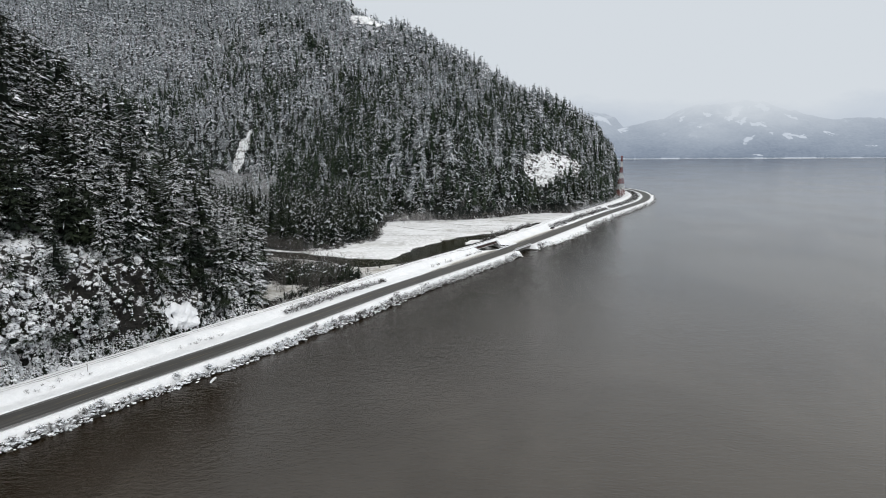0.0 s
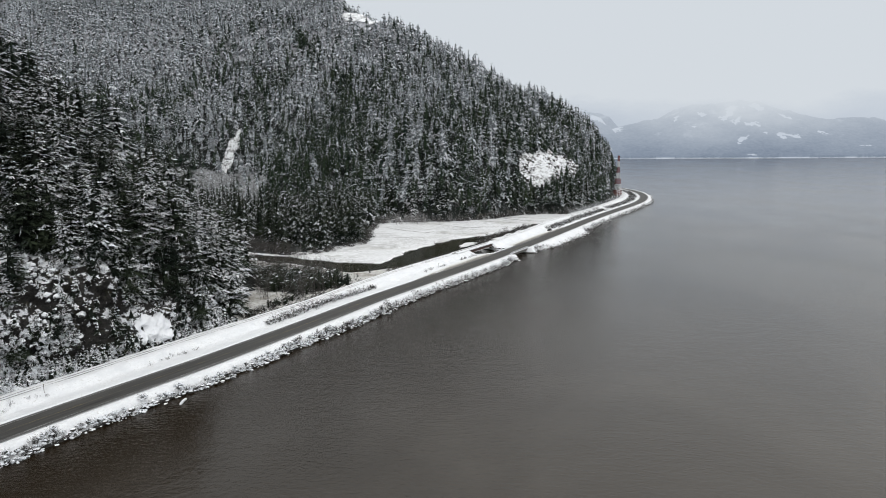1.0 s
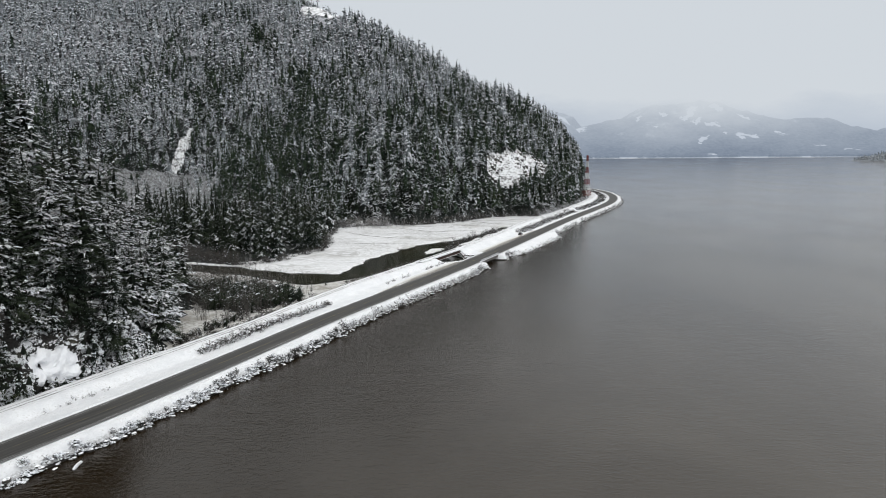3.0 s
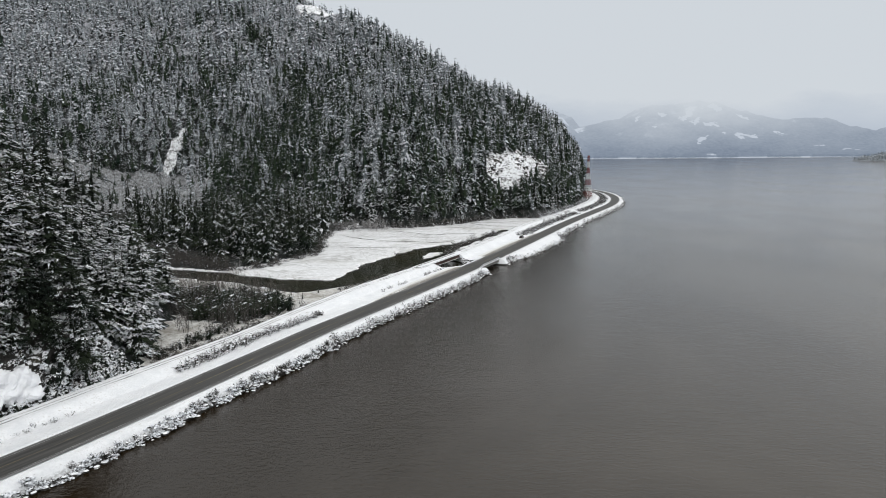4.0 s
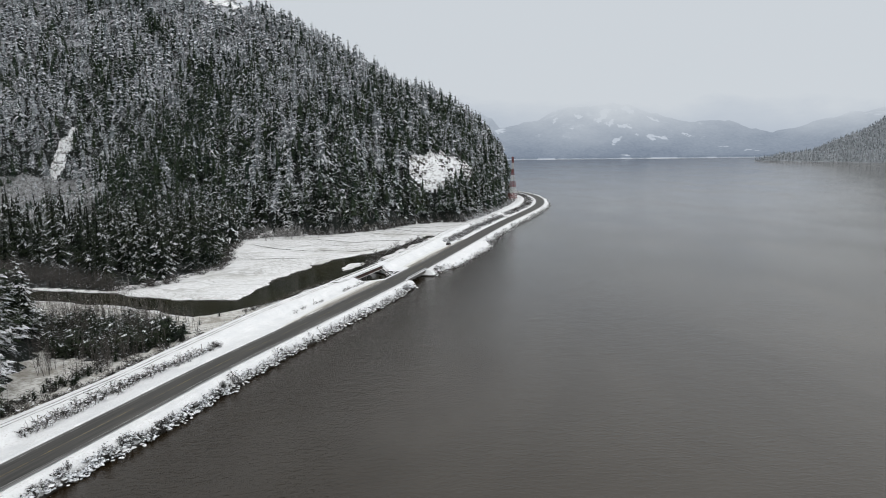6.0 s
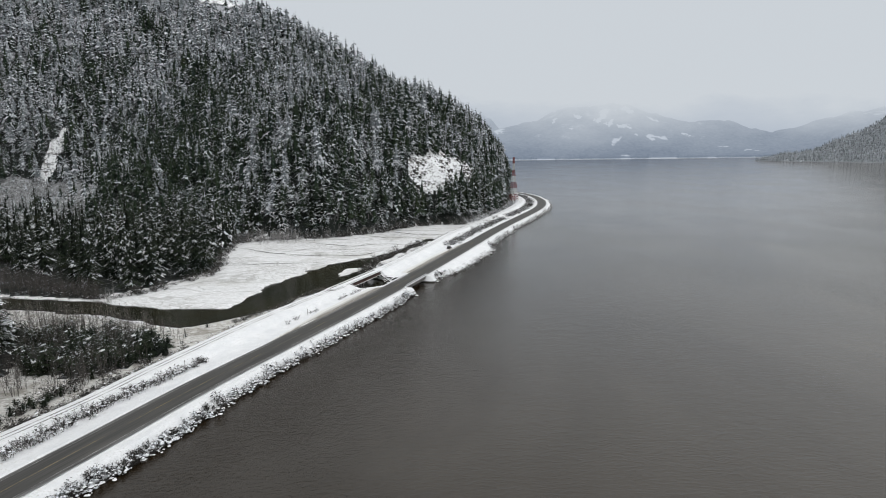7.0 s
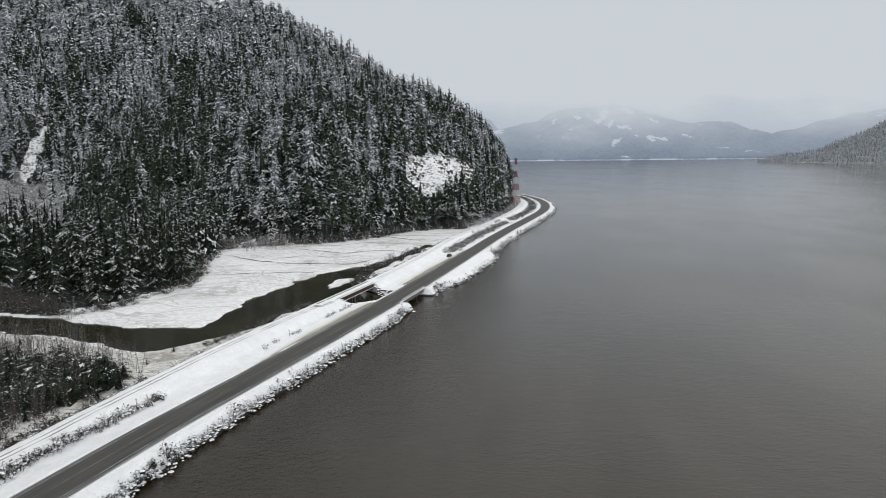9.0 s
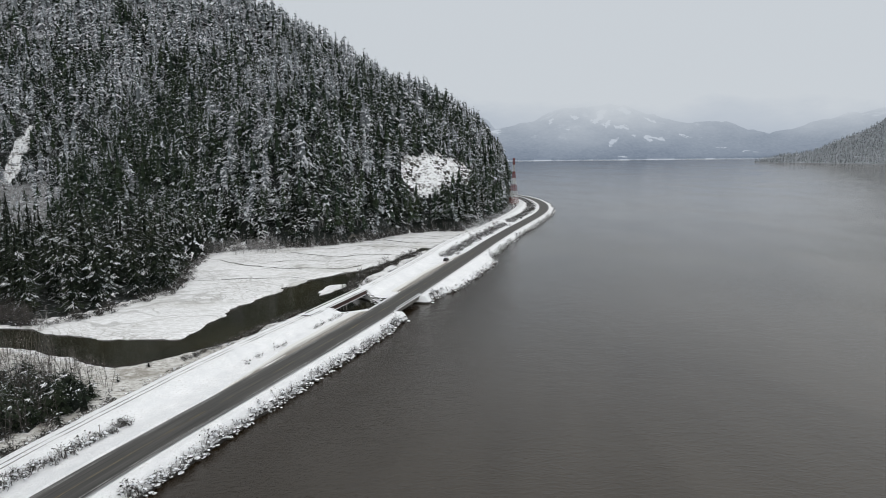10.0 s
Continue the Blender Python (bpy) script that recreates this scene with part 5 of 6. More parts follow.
LITE = [shrub_arrays(h, w, 9, 5, 0.8, 540 + i) for i, (h, w) in enumerate(((1.5, 1.3), (1.9, 1.5), (1.2, 1.4), (2.3, 1.6), (1.0, 1.1)))]
BRUSH = [shrub_arrays(h, w, 14, 4, 0.9, 545 + i, 0.7) for i, (h, w) in enumerate(((1.5, 1.3), (1.9, 1.5), (1.2, 1.4), (2.3, 1.6), (1.0, 1.1)))]
r = np.random.default_rng(31)
sites = []


def at_offset(i, d):
    return ROAD[i, 0] + RIGHT[i, 0] * d, ROAD[i, 1] + RIGHT[i, 1] * d


def bank_z(i, d):
    return float(np.interp(d, dd, PZ[i]))


EDGE_D = []
for i in range(len(ROAD)):
    row = PZ[i]
    right = dd > 5
    EDGE_D.append(float(dd[right][np.argmin(np.abs(row[right] - 0.35))]))
# river bank
for i in range(45, len(ROAD) - 40):
    if GAP0 - 1 <= i <= GAP1 + 1:
        continue
    x, y = ROAD[i]
    spit = GAP1 + 8 < i < GAP1 + 50
    dens = 2.6 if y < 350 else 0.4 if spit else 1.4
    cnt = int(dens + r.random())
    for _ in range(cnt):
        d = EDGE_D[i] + 0.25 - 1.3 * r.random() ** 1.4
        sites.append((i, d, (0.6 if y < 180 else 0.8) + 0.55 * r.random(), "bank"))
# between road and railway
for i in range(60, len(ROAD) - 70):
    y = ROAD[i, 1]
    if GAP0 - 2 <= i <= GAP1 + 3:
        continue
    clump = lattice(np.array([i * 2.0]), np.array([0.0]), 22, 33)[0]
    dens = 2.6 if 188 < y < 250 else 0.6 if y < 188 else 0.55 if y < 350 else 0.0 if y < 455 else 5.5
    if clump < (-0.8 if 188 < y < 250 else -0.75 if y > 450 else 0.15):
        continue
    for _ in range(int(dens * 1.3 + r.random())):
        mid_d = -12.3 if y < 400 else -13.4
        sites.append((i, mid_d + r.normal() * (0.45 if y < 400 else 1.9), (0.45 if y < 188 else 1.0 if y < 255 else 0.7 if y < 400 else 0.95) + 0.4 * r.random(), "ditch"))
# big bushes at the corners of the bridge embankments
for i_, o_ in ((GAP1 + 3, 1.0), (GAP1 + 5, 2.0), (GAP1 + 6, 0.4), (GAP1 + 8, 1.5), (GAP0 - 3, 0.0), (GAP0 - 4, 0.6), (GAP0 - 6, 0.2), (GAP0 - 8, 0.5)):
    sites.insert(0, (i_, EDGE_D[i_] - 0.6 - 0.5 * o_, 1.15, "bank"))
single = 0
rest = []
for n_, (i, d, s, where) in enumerate(sites):
    x, y = at_offset(i, d)
    if where == "ditch" and np.min(np.hypot(RAILF[:, 0] - x, RAILF[:, 1] - y)) < 3.2:
        continue
    z = bank_z(i, d) - 0.1
    kind_ = DARKS if where == "ditch" else SNOWY if r.random() < (0.8 if y < 190 else 0.28) else SHRUBS if r.random() < 0.6 else DARKS
    j = int(r.integers(len(kind_)))
    if single < 290 and ROAD[i, 1] < 430:
        ob = new("shrub", kind_[j][1])
        ob.matrix_world = Matrix.LocRotScale((x, y, z), Euler((0, 0, r.random() * 6.28)), (s, s, s))
        tagged(ob, "bare twiggy bank shrub weighed down by snow" if where == "bank" else "low roadside shrub poking through the snow", "shrub", group="shrubs along the road")
        single += 1
    else:
        rest.append((x, y, z, s, BRUSH[j] if where == "ditch" and r.random() < 0.45 else LITE[j]))


def joined(name, items, mats, label, category, seed, soft=False):
    rr_ = np.random.default_rng(seed)
    VV, FF, MM, base_ = [], [], [], 0
    for x, y, z, s, (V, F, M) in items:
        a = rr_.random() * 6.283
        W = np.stack([V[:, 0] * math.cos(a) - V[:, 1] * math.sin(a), V[:, 0] * math.sin(a) + V[:, 1] * math.cos(a), V[:, 2]], 1) * s + (x, y, z)
        VV.append(W), FF.append(F + base_), MM.append(M)
        base_ += len(V)
    ob = new(name, mesh_from(name, np.concatenate(VV), np.concatenate(FF), mats, np.concatenate(MM), (np.concatenate(MM) == 1) & soft))
    return tagged(ob, label, category, kind="stuff")


# brush beside the railway, on the marsh and at the foot of the cliff
n_ = 1100
pi_, pd_ = r.integers(0, len(RAILF), n_), 5.4 + 1.4 * r.random(n_) + 0.9 * r.normal(size=n_) ** 2
x, y = RAILF[pi_, 0] - rt[pi_, 1] * pd_, RAILF[pi_, 1] + rt[pi_, 0] * pd_
ry_ = RAILF[pi_, 1]
ok = ((ry_ < 344) | (ry_ > 384)) & (ry_ < 900) & (ry_ > 60) & (r.random(n_) < np.where(ry_ < 200, 0.25, np.where(ry_ < 345, 0.9, 0.6)))
zz = np.maximum(np.interp(pd_, [3.2, 8, 14], [RAIL_Z - 0.35, 1.2, -2]), terrain(x, y))
rest += [(a_, b_, c_ - 0.1, 0.5 + 0.6 * r.random(), LITE[int(r.integers(5))]) for a_, b_, c_ in zip(x[ok], y[ok], zz[ok])]
LADEN = [conifer_mesh(h, w, 5, 7, 1, 560 + i, (5, 7, 5, 7)[i], (0.95, 0.85, 0.95, 0.7)[i], 5, 0.02, 0.35, 0.34) for i, (h, w) in enumerate(((1.9, 1.3), (2.6, 1.5), (1.5, 1.5), (3.2, 1.5)))]


def cushion_arrays(seed):
    """A soft uneven lump of snow that hangs over its ledge."""
    r_ = np.random.default_rng(seed)
    bm_ = bmesh.new()
    bmesh.ops.create_icosphere(bm_, subdivisions=2, radius=1)
    for v_ in bm_.verts:
        v_.co = v_.co * (0.5 + 0.9 * r_.random())
        v_.co.z *= 0.8 if v_.co.z > 0 else 1.1
    V_ = np.array([tuple(v_.co) for v_ in bm_.verts]) * (1.3, 0.8, 0.95)
    F_ = np.array([[q_.index for q_ in f_.verts] for f_ in bm_.faces])
    bm_.free()
    return V_, F_, np.ones(len(F_), int)


CUSHIONS = [cushion_arrays(880 + i) for i in range(5)]
ledge = []
for _ in range(3400):
    s_ = int(r.integers(FACE0, len(FOOT)))
    lev = int(r.integers(1, 52)) if r.random() < 0.72 else int(r.integers(0, 7))
    if abs(s_ - SLIDE) < 7 and 1 < lev < 15:
        continue
    # bare rock shows in patches
    if lev > 4 and lattice(np.array([s_ * 1.1]), np.array([lev * 0.8]), 11, 59)[0] > 0.18 and r.random() < 0.78:
        continue
    p = v[s_, lev]
    big_ = 1.35 if p[1] < 132 and lev < 16 else 1.0
    ledge.append((p[0] - INTO[s_, 0] * 0.5, p[1] - INTO[s_, 1] * 0.5, p[2] - 0.3, (0.6 + 0.8 * r.random()) * big_, LADEN[int(r.integers(4)) if p[1] > 145 or r.random() < (0.5 if p[1] > 130 else 0.15) else int(r.integers(2)) * 2]))
cushions = []
for _ in range(620):
    s_, lev = int(r.integers(FACE0, len(FOOT))), int(47 * r.random() ** 1.3) + 1
    at_s, at_l = np.array([s_ * 1.1]), np.array([lev * 0.8])
    if (abs(s_ - SLIDE) < 7 and 1 < lev < 16) or lattice(at_s, at_l, 11, 59)[0] > 0.22 or v[s_, lev][1] > 196 or (v[s_, lev][1] > 150 and r.random() < 0.6):
        continue
    for _ in range(int(r.integers(2, 6))):
        s2, l2 = int(np.clip(s_ + r.normal() * 1.2, FACE0, len(FOOT) - 1)), int(np.clip(lev + r.normal() * 1.0, 0, 50))
        p = v[s2, l2]
        cushions.append((p[0] - INTO[s2, 0] * (0.5 + 0.5 * r.random()), p[1] - INTO[s2, 1] * (0.5 + 0.5 * r.random()), p[2] + 0.3 * r.normal(), 0.35 + 0.6 * r.random() ** 2, CUSHIONS[int(r.integers(5))]))
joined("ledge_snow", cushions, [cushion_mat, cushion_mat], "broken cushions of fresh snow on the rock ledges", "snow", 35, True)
joined("ledge_bushes", ledge, CONIFER_MATS, "snow-laden bushes on the ledges of the rock face", "bushes", 33)
# snowy bushes along the foot of the forest
def hem(line, n, low, high, out):
    pts = smooth_line(line, 1.0)
    ii = r.integers(0, len(pts), n)
    hx_, hy2 = pts[ii, 0] + r.normal(size=n) * out, pts[ii, 1] + r.normal(size=n) * out
    hz2 = np.maximum(terrain(hx_, hy2), 0.2)
    return [(a_, b_, c_ - 0.1, low + (high - low) * r.random(), BRUSH[int(r.integers(5))]) for a_, b_, c_ in zip(hx_, hy2, hz2)]


rest += hem([(-114, 508), (-92, 524), (-60, 528), (-25, 550), (2, 582), (28, 598), (44, 594)], 230, 1.2, 2.6, 2.0)
rest += hem([(46, 596), (80, 672), (106, 742), (120, 800)], 170, 1.2, 2.6, 2.2)
rest += hem([(-114, 500), (-110, 460), (-104, 425), (-100, 403), (-105, 387), (-114, 367), (-123, 353), (-134, 351), (-152, 361), (-180, 384)], 190, 1.0, 2.3, 2.2)
rest += hem([(-90, 212), (-84, 228), (-79, 243), (-73, 258), (-68, 272)], 120, 0.9, 1.9, 1.8)
rest += hem([(-98, 206), (-95, 220), (-93, 235), (-88, 250), (-80, 262)], 75, 0.8, 1.9, 1.6)
rest += hem([(-20, 394), (-19, 410), (-18, 428), (-12, 444), (-4, 460), (4, 480), (12, 498)], 130, 0.8, 2.0, 2.2)
rest += hem([(-64, 303), (-55, 322), (-50, 335), (-44, 347), (-37, 361)], 90, 0.5, 1.1, 1.0)
joined("bank_brush", rest, SHRUB_MATS, "snowy brush on the banks and rock ledges", "brush", 34, True)

# young conifers and bare alders on the marsh beside the railway
TANGLE = [(-86, 246), (-79, 262), (-84, 276), (-100, 292), (-150, 301), (-185, 306), (-150, 284), (-124, 268), (-112, 250), (-104, 236), (-96, 236)]
SAPLING_C = [conifer_mesh(h, h * 0.46, 7, 8, 3, 600 + i, 7, (0.12, 0.04, 0.08)[i], 5, 0.0, 0.2, 0.14, taper=0.5, core=0.3, blunt=0.3) for i, h in enumerate((3.0, 4.0, 5.2))]


def pick(n, x0, x1, y0, y1):
    return r.uniform(x0, x1, n), r.uniform(y0, y1, n)


def beside_rail(x, y, least):
    d_, s_ = line_dist(x, y, RAIL_COARSE)
    return (s_ > 0) & (d_ > least)


x, y = pick(5600, -205, -70, 200, 330)
belt = inside(x, y, THICKET)
ok = beside_rail(x, y, 7) & (creek_in(x, y) < -3) & ~bluff_in(x, y)[2] & (belt & (fractal(x, y, 9.0, 68) > -0.15 - 0.6 * np.clip((x + 122) / 16, 0, 1)) & (r.random(5600) < 0.85) | (r.random(5600) < 0.006))
items = [(*p, 0.75 + 0.95 * r.random() ** 1.6, SAPLING_C[int(r.integers(3))]) for p in zip(x[ok], y[ok], terrain(x[ok], y[ok]) - 0.1)]
for a_, b_ in ((-97, 219), (-95, 220), (-96, 231), (-93, 230), (-98, 209.5), (-91, 232), (-99, 213), (-94, 226), (-89, 238), (-101, 206)):
    for _ in range(3):
        x_, y_ = a_ + 1.2 * r.normal(), b_ + 1.2 * r.normal()
        items.append((x_, y_, float(terrain(x_, y_)) - 0.1, 0.45 + 0.3 * r.random(), SAPLING_C[int(r.integers(3))]))
joined("young_conifers", items, CONIFER_MATS, "thicket of young dark conifers on the marsh", "thicket", 35)


def alder_arrays(h, seed):
    r_ = np.random.default_rng(seed)
    V, F, M = [], [], []
    for _ in range(3):
        bx_, by_ = r_.normal() * 0.4, r_.normal() * 0.4
        tx, ty = bx_ + r_.normal() * 1.0, by_ + r_.normal() * 1.0
        hh = h * (0.7 + 0.4 * r_.random())
        twig_tri(V, F, M, (bx_, by_, -0.4), (tx, ty, hh), 0.056, 0)
        for _ in range(15):
            u = 0.25 + 0.7 * r_.random()
            p = np.array([bx_ + (tx - bx_) * u, by_ + (ty - by_) * u, hh * u])
            q = p + np.array([r_.normal() * 0.9, r_.normal() * 0.9, 0.4 + 0.9 * r_.random()]) * (1.2 - 0.6 * u)
            twig_tri(V, F, M, p, q, 0.042, 0)
            if r_.random() < 0.04:
                snow_pad(V, F, M, tuple(q), 0.10, r_)
    return np.array(V), np.array(F), np.array(M)


ALDERS = [alder_arrays(h, 700 + i) for i, h in enumerate((5.5, 7, 8.5, 9.5))]
x, y = pick(9000, -420, -50, 205, 640)
marsh = inside(x, y, [(-80, 286), (-92, 302), (-112, 316), (-140, 324), (-200, 338), (-300, 352), (-300, 335), (-190, 312), (-125, 285), (-112, 262), (-84, 266)])
nook = inside(x, y, [(-92, 205), (-80, 225), (-76, 250), (-120, 250), (-180, 262), (-140, 236), (-108, 214)]) & (r.random(9000) < 0.5)
far_bank = inside(x, y, FAR_BANK)
gul = inside(x, y, [(-250, 470), (-300, 570), (-420, 640), (-420, 440), (-215, 398)])
reeds = inside(x, y, [(-26, 395), (-14, 400), (2, 440), (12, 470), (-8, 452), (-24, 418)])
ok = (marsh & (r.random(9000) < 0.05) | nook & (r.random(9000) < 0.12) | far_bank | gul & (r.random(9000) < 0.45) | reeds) & (creek_in(x, y) < -1.5) & beside_rail(x, y, 11) & ~bluff_in(x, y)[2]
xs, ys = x[ok], y[ok]
fr_x, fr_y = pick(420, -122, 50, 495, 612)
ok = inside(fr_x, fr_y, [(-122, 505), (-100, 498), (-62, 512), (-30, 540), (0, 574), (30, 594), (46, 588), (30, 608), (-2, 592), (-26, 562), (-62, 540), (-110, 552)])
bend = smooth_line([(50, 600), (68, 640), (84, 676), (97, 712), (109, 746), (118, 782)], 1.0)
bi_ = r.integers(0, len(bend), 260)
bend_x, bend_y = bend[bi_, 0] + 2.2 * r.normal(size=260), bend[bi_, 1] + 1.5 * r.normal(size=260)
clear_ = beside_rail(bend_x, bend_y, 4.5)
fr_x, fr_y = np.concatenate([fr_x[ok], -86 + 9 * r.normal(size=70), -124 + 2 * r.normal(size=5)]), np.concatenate([fr_y[ok], 520 + 6 * r.normal(size=70), 344 + 1.5 * r.normal(size=5)])
x, y = pick(2600, -400, -128, 345, 425)
ok = inside(x, y, FAR_BANK) & (creek_in(x, y) < -1.0) & (x > -260)
xs, ys = np.concatenate([xs, x[ok]]), np.concatenate([ys, y[ok]])
x, y = pick(420, -205, -75, 262, 340)
ok = inside(x, y, [(-80, 288), (-92, 303), (-112, 317), (-140, 326), (-200, 340), (-200, 322), (-150, 306), (-118, 296), (-96, 280)]) & (creek_in(x, y) < -1.0) & beside_rail(x, y, 9) & ~bluff_in(x, y)[2]
xs, ys = np.concatenate([xs, x[ok]]), np.concatenate([ys, y[ok]])
# tall bare stems behind the thicket
st_ = smooth_line([(-205, 330), (-160, 315), (-124, 303), (-117, 304), (-108, 300), (-100, 297), (-87, 292), (-80, 284)], 1.0)
qi = r.integers(0, len(st_), 120)
qx, qy = st_[qi, 0] + 3.0 * r.normal(size=120), st_[qi, 1] - 2 + 3.5 * r.normal(size=120)
ok = creek_in(qx, qy) < -1.0
xs, ys = np.concatenate([xs, qx[ok]]), np.concatenate([ys, qy[ok]])
x, y = pick(2600, -190, -76, 222, 302)
tangle = fractal(x, y, 7.0, 67)
ok = inside(x, y, TANGLE) & (tangle > -0.3) & (r.random(2600) < 0.42) & beside_rail(x, y, 8) & (creek_in(x, y) < -1.0) & ~bluff_in(x, y)[2]
xs, ys = np.concatenate([xs, x[ok]]), np.concatenate([ys, y[ok]])
items = [(*p, 0.75 + 0.5 * r.random(), ALDERS[int(r.integers(4))]) for p in zip(xs, ys, terrain(xs, ys) - 0.1)]
joined("bare_alders", items, [twig_mat, bsnow_mat], "leafless red-brown alder saplings with a little frost", "saplings", 36)
items = [(*p, 0.7 + 0.5 * r.random(), ALDERS[int(r.integers(4))]) for p in zip(fr_x, fr_y, terrain(fr_x, fr_y) - 0.1)]
joined("frosted_alders", items, [grey_twig_mat, bsnow_mat], "pale frosted alders along the foot of the slope", "saplings", 40)
x, y = pick(6500, -560, -230, 540, 735)
ok = (inside(x, y, GULLY) | cleared(x, y, 5.0) & (x > -360)) & (y < 735) & (~cleared(x, y) | (r.random(6500) < 0.12))
xs, ys = np.concatenate([x[ok], bend_x[clear_]]), np.concatenate([y[ok], bend_y[clear_]])
FROSTY_BUSH = [shrub_arrays(h, w, 6, 3, 0.0, 580 + i) for i, (h, w) in enumerate(((1.7, 1.3), (2.2, 1.3), (2.6, 1.7)))]
items = [(*p, 1.4 + 1.1 * r.random(), FROSTY_BUSH[int(r.integers(3))]) for p in zip(xs, ys, terrain(xs, ys) - 0.1)]
joined("frosted_brush", items, [frost_twig_mat, bsnow_mat, twig_mat], "pale frosted brush in the gully and beside the railway", "brush", 38)


def rock_arrays(seed):
    r_ = np.random.default_rng(seed)
    bm_ = bmesh.new()
    bmesh.ops.create_icosphere(bm_, subdivisions=1, radius=1)
    for v_ in bm_.verts:
        v_.co = v_.co * (0.75 + 0.5 * r_.random())
        v_.co.z *= 0.65
    bmesh.ops.triangulate(bm_, faces=bm_.faces)
    bm_.verts.ensure_lookup_table()
    V = np.array([tuple(v_.co) for v_ in bm_.verts])
    F = np.array([[v_.index for v_ in f_.verts] for f_ in bm_.faces])
    bm_.free()
    return V, F, np.zeros(len(F), int)


ROCKS = [rock_arrays(800 + i) for i in range(6)]
items = []
for i in range(40, len(ROAD) - 30):
    if GAP0 - 1 < i < GAP1 + 1:
        continue
    for _ in range(4):
        d = EDGE_D[i] + 0.35 * r.normal()
        x, y = at_offset(i + 0, d)
        items.append((x + r.normal() * 0.5, y + r.normal() * 0.5, bank_z(i, d) - 0.05, 0.30 + 0.6 * r.random() ** 2, ROCKS[int(r.integers(6))]))
joined("riprap", items, [riprap_mat], "dark shore stones capped with snow at the waterline", "riprap", 37)

# ledges of bare rock in the forest clearing
items = []
x, y = pick(1300, 0, 68, 606, 712)
ok = inside(x, y, OPENINGS[0]) & (fractal(x, y, 12.0, 66) > 0.0)
x, y = x[ok][:230], y[ok][:230]
CRAGS = [(V * (0.7, 0.7, 1.3 + 0.3 * (i % 3)), F, M) for i, (V, F, M) in enumerate(ROCKS)]
items = [(a_, b_, c_ - 0.3, 0.9 + 2.3 * r.random() ** 2, CRAGS[int(r.integers(6))]) for a_, b_, c_ in zip(x, y, terrain(x, y))]
joined("clearing_rocks", items, [riprap_mat], "snow-capped dark rock ledges on the cleared slope", "rocks", 41)

# ---- railway ----
track = new("railway_track")
tagged(track, "single railway track half buried in snow", "railway", kind="structure")
rl = smooth_line(RAIL_LINE, 3.0)
rt3 = np.gradient(rl, axis=0)
rt3 /= np.linalg.norm(rt3, axis=1)[:, None]
rn = np.stack([rt3[:, 1], -rt3[:, 0]], 1)
for off in (-0.72, 0.72):
    sec = [(-0.06, -0.12), (-0.05, 0.06), (0.05, 0.06), (0.06, -0.12)]
    vv = np.stack([np.stack([rl[:, 0] + rn[:, 0] * (off + a), rl[:, 1] + rn[:, 1] * (off + a), np.full(len(rl), RAIL_Z - 0.10 + b)], 1) for a, b in sec], 1)
    rail = new("rail", mesh_from("rail", vv.reshape(-1, 3), grid_faces(len(rl), 4), [steel_mat]))
    rail.parent = track

# ---- bridges over the creek mouth ----


def along(p, q):
    d = Vector((q[0] - p[0], q[1] - p[1], 0))
    return d.length, math.degrees(math.atan2(d.y, d.x))


def bridge(name, p, q, width, top, deck, girder_depth, mat, label, n_girders, kerb, piers, deck_mat):
    ln, ang = along(p, q)
    ob = new(name)
    ob.matrix_world = pose((p[0] + q[0]) / 2, (p[1] + q[1]) / 2, top, 0, 0, ang)
    tagged(ob, label, "bridge")
    bm = bmesh.new()
    box(bm, (ln + 3, width, deck), (0, 0, -deck / 2 - 0.02), bevel=0.04)
    part("deck", bm, deck_mat, ob)
    for g_ in range(n_girders):
        yy = (g_ / (n_girders - 1) - 0.5) * (width - 0.7)
        bm = bmesh.new()
        box(bm, (ln + 1.6, 0.12, girder_depth), (0, yy, -deck - girder_depth / 2))
        box(bm, (ln + 1.6, 0.5, 0.08), (0, yy, -deck - girder_depth))
        for s_ in np.arange(-ln / 2 + 1, ln / 2, 2.4):
            box(bm, (0.08, 0.36, girder_depth), (float(s_), yy, -deck - girder_depth / 2))
        part("girder", bm, mat, ob)
    for s_ in (-1, 1):
        bm = bmesh.new()
        box(bm, (ln + 3, kerb[0], kerb[1]), (0, s_ * (width / 2 - kerb[0] / 2), kerb[1] / 2), bevel=0.03)
        part("kerb", bm, snow_mat, ob, "kerb heaped with snow")
    for s_ in piers:
        pier = None
        bm = bmesh.new()
        box(bm, (0.9, width * 0.9, 0.8), (s_, 0, -deck - girder_depth - 0.4), bevel=0.05)
        pier = part("pier_cap", bm, concrete_mat, ob, "concrete pier cap under the girders")
        for y_ in np.linspace(-width * 0.38, width * 0.38, 4):
            bm = bmesh.new()
            bar(bm, (s_, float(y_), -deck - girder_depth - 0.8), (s_, float(y_), -top - 3.5), 0.25, 8)
            part("pile", bm, concrete_mat, pier)
    for s_ in (-1, 1):
        bm = bmesh.new()
        box(bm, (1.0, width + 1.2, top + 2), (s_ * (ln / 2 + 0.9), 0, -deck - (top + 2) / 2), bevel=0.06)
        part("abutment", bm, concrete_mat, ob)
    return ob


i0, i1 = GAP0, GAP1
hwy = bridge("highway_bridge", ROAD[i0], ROAD[i1], 10.4, ROAD_Z - 0.04, 0.35, 0.9, concrete_mat, "short concrete highway bridge with a snowy kerb over the creek mouth", 5, (0.35, 0.45), (-6.0, 6.0), concrete_mat)


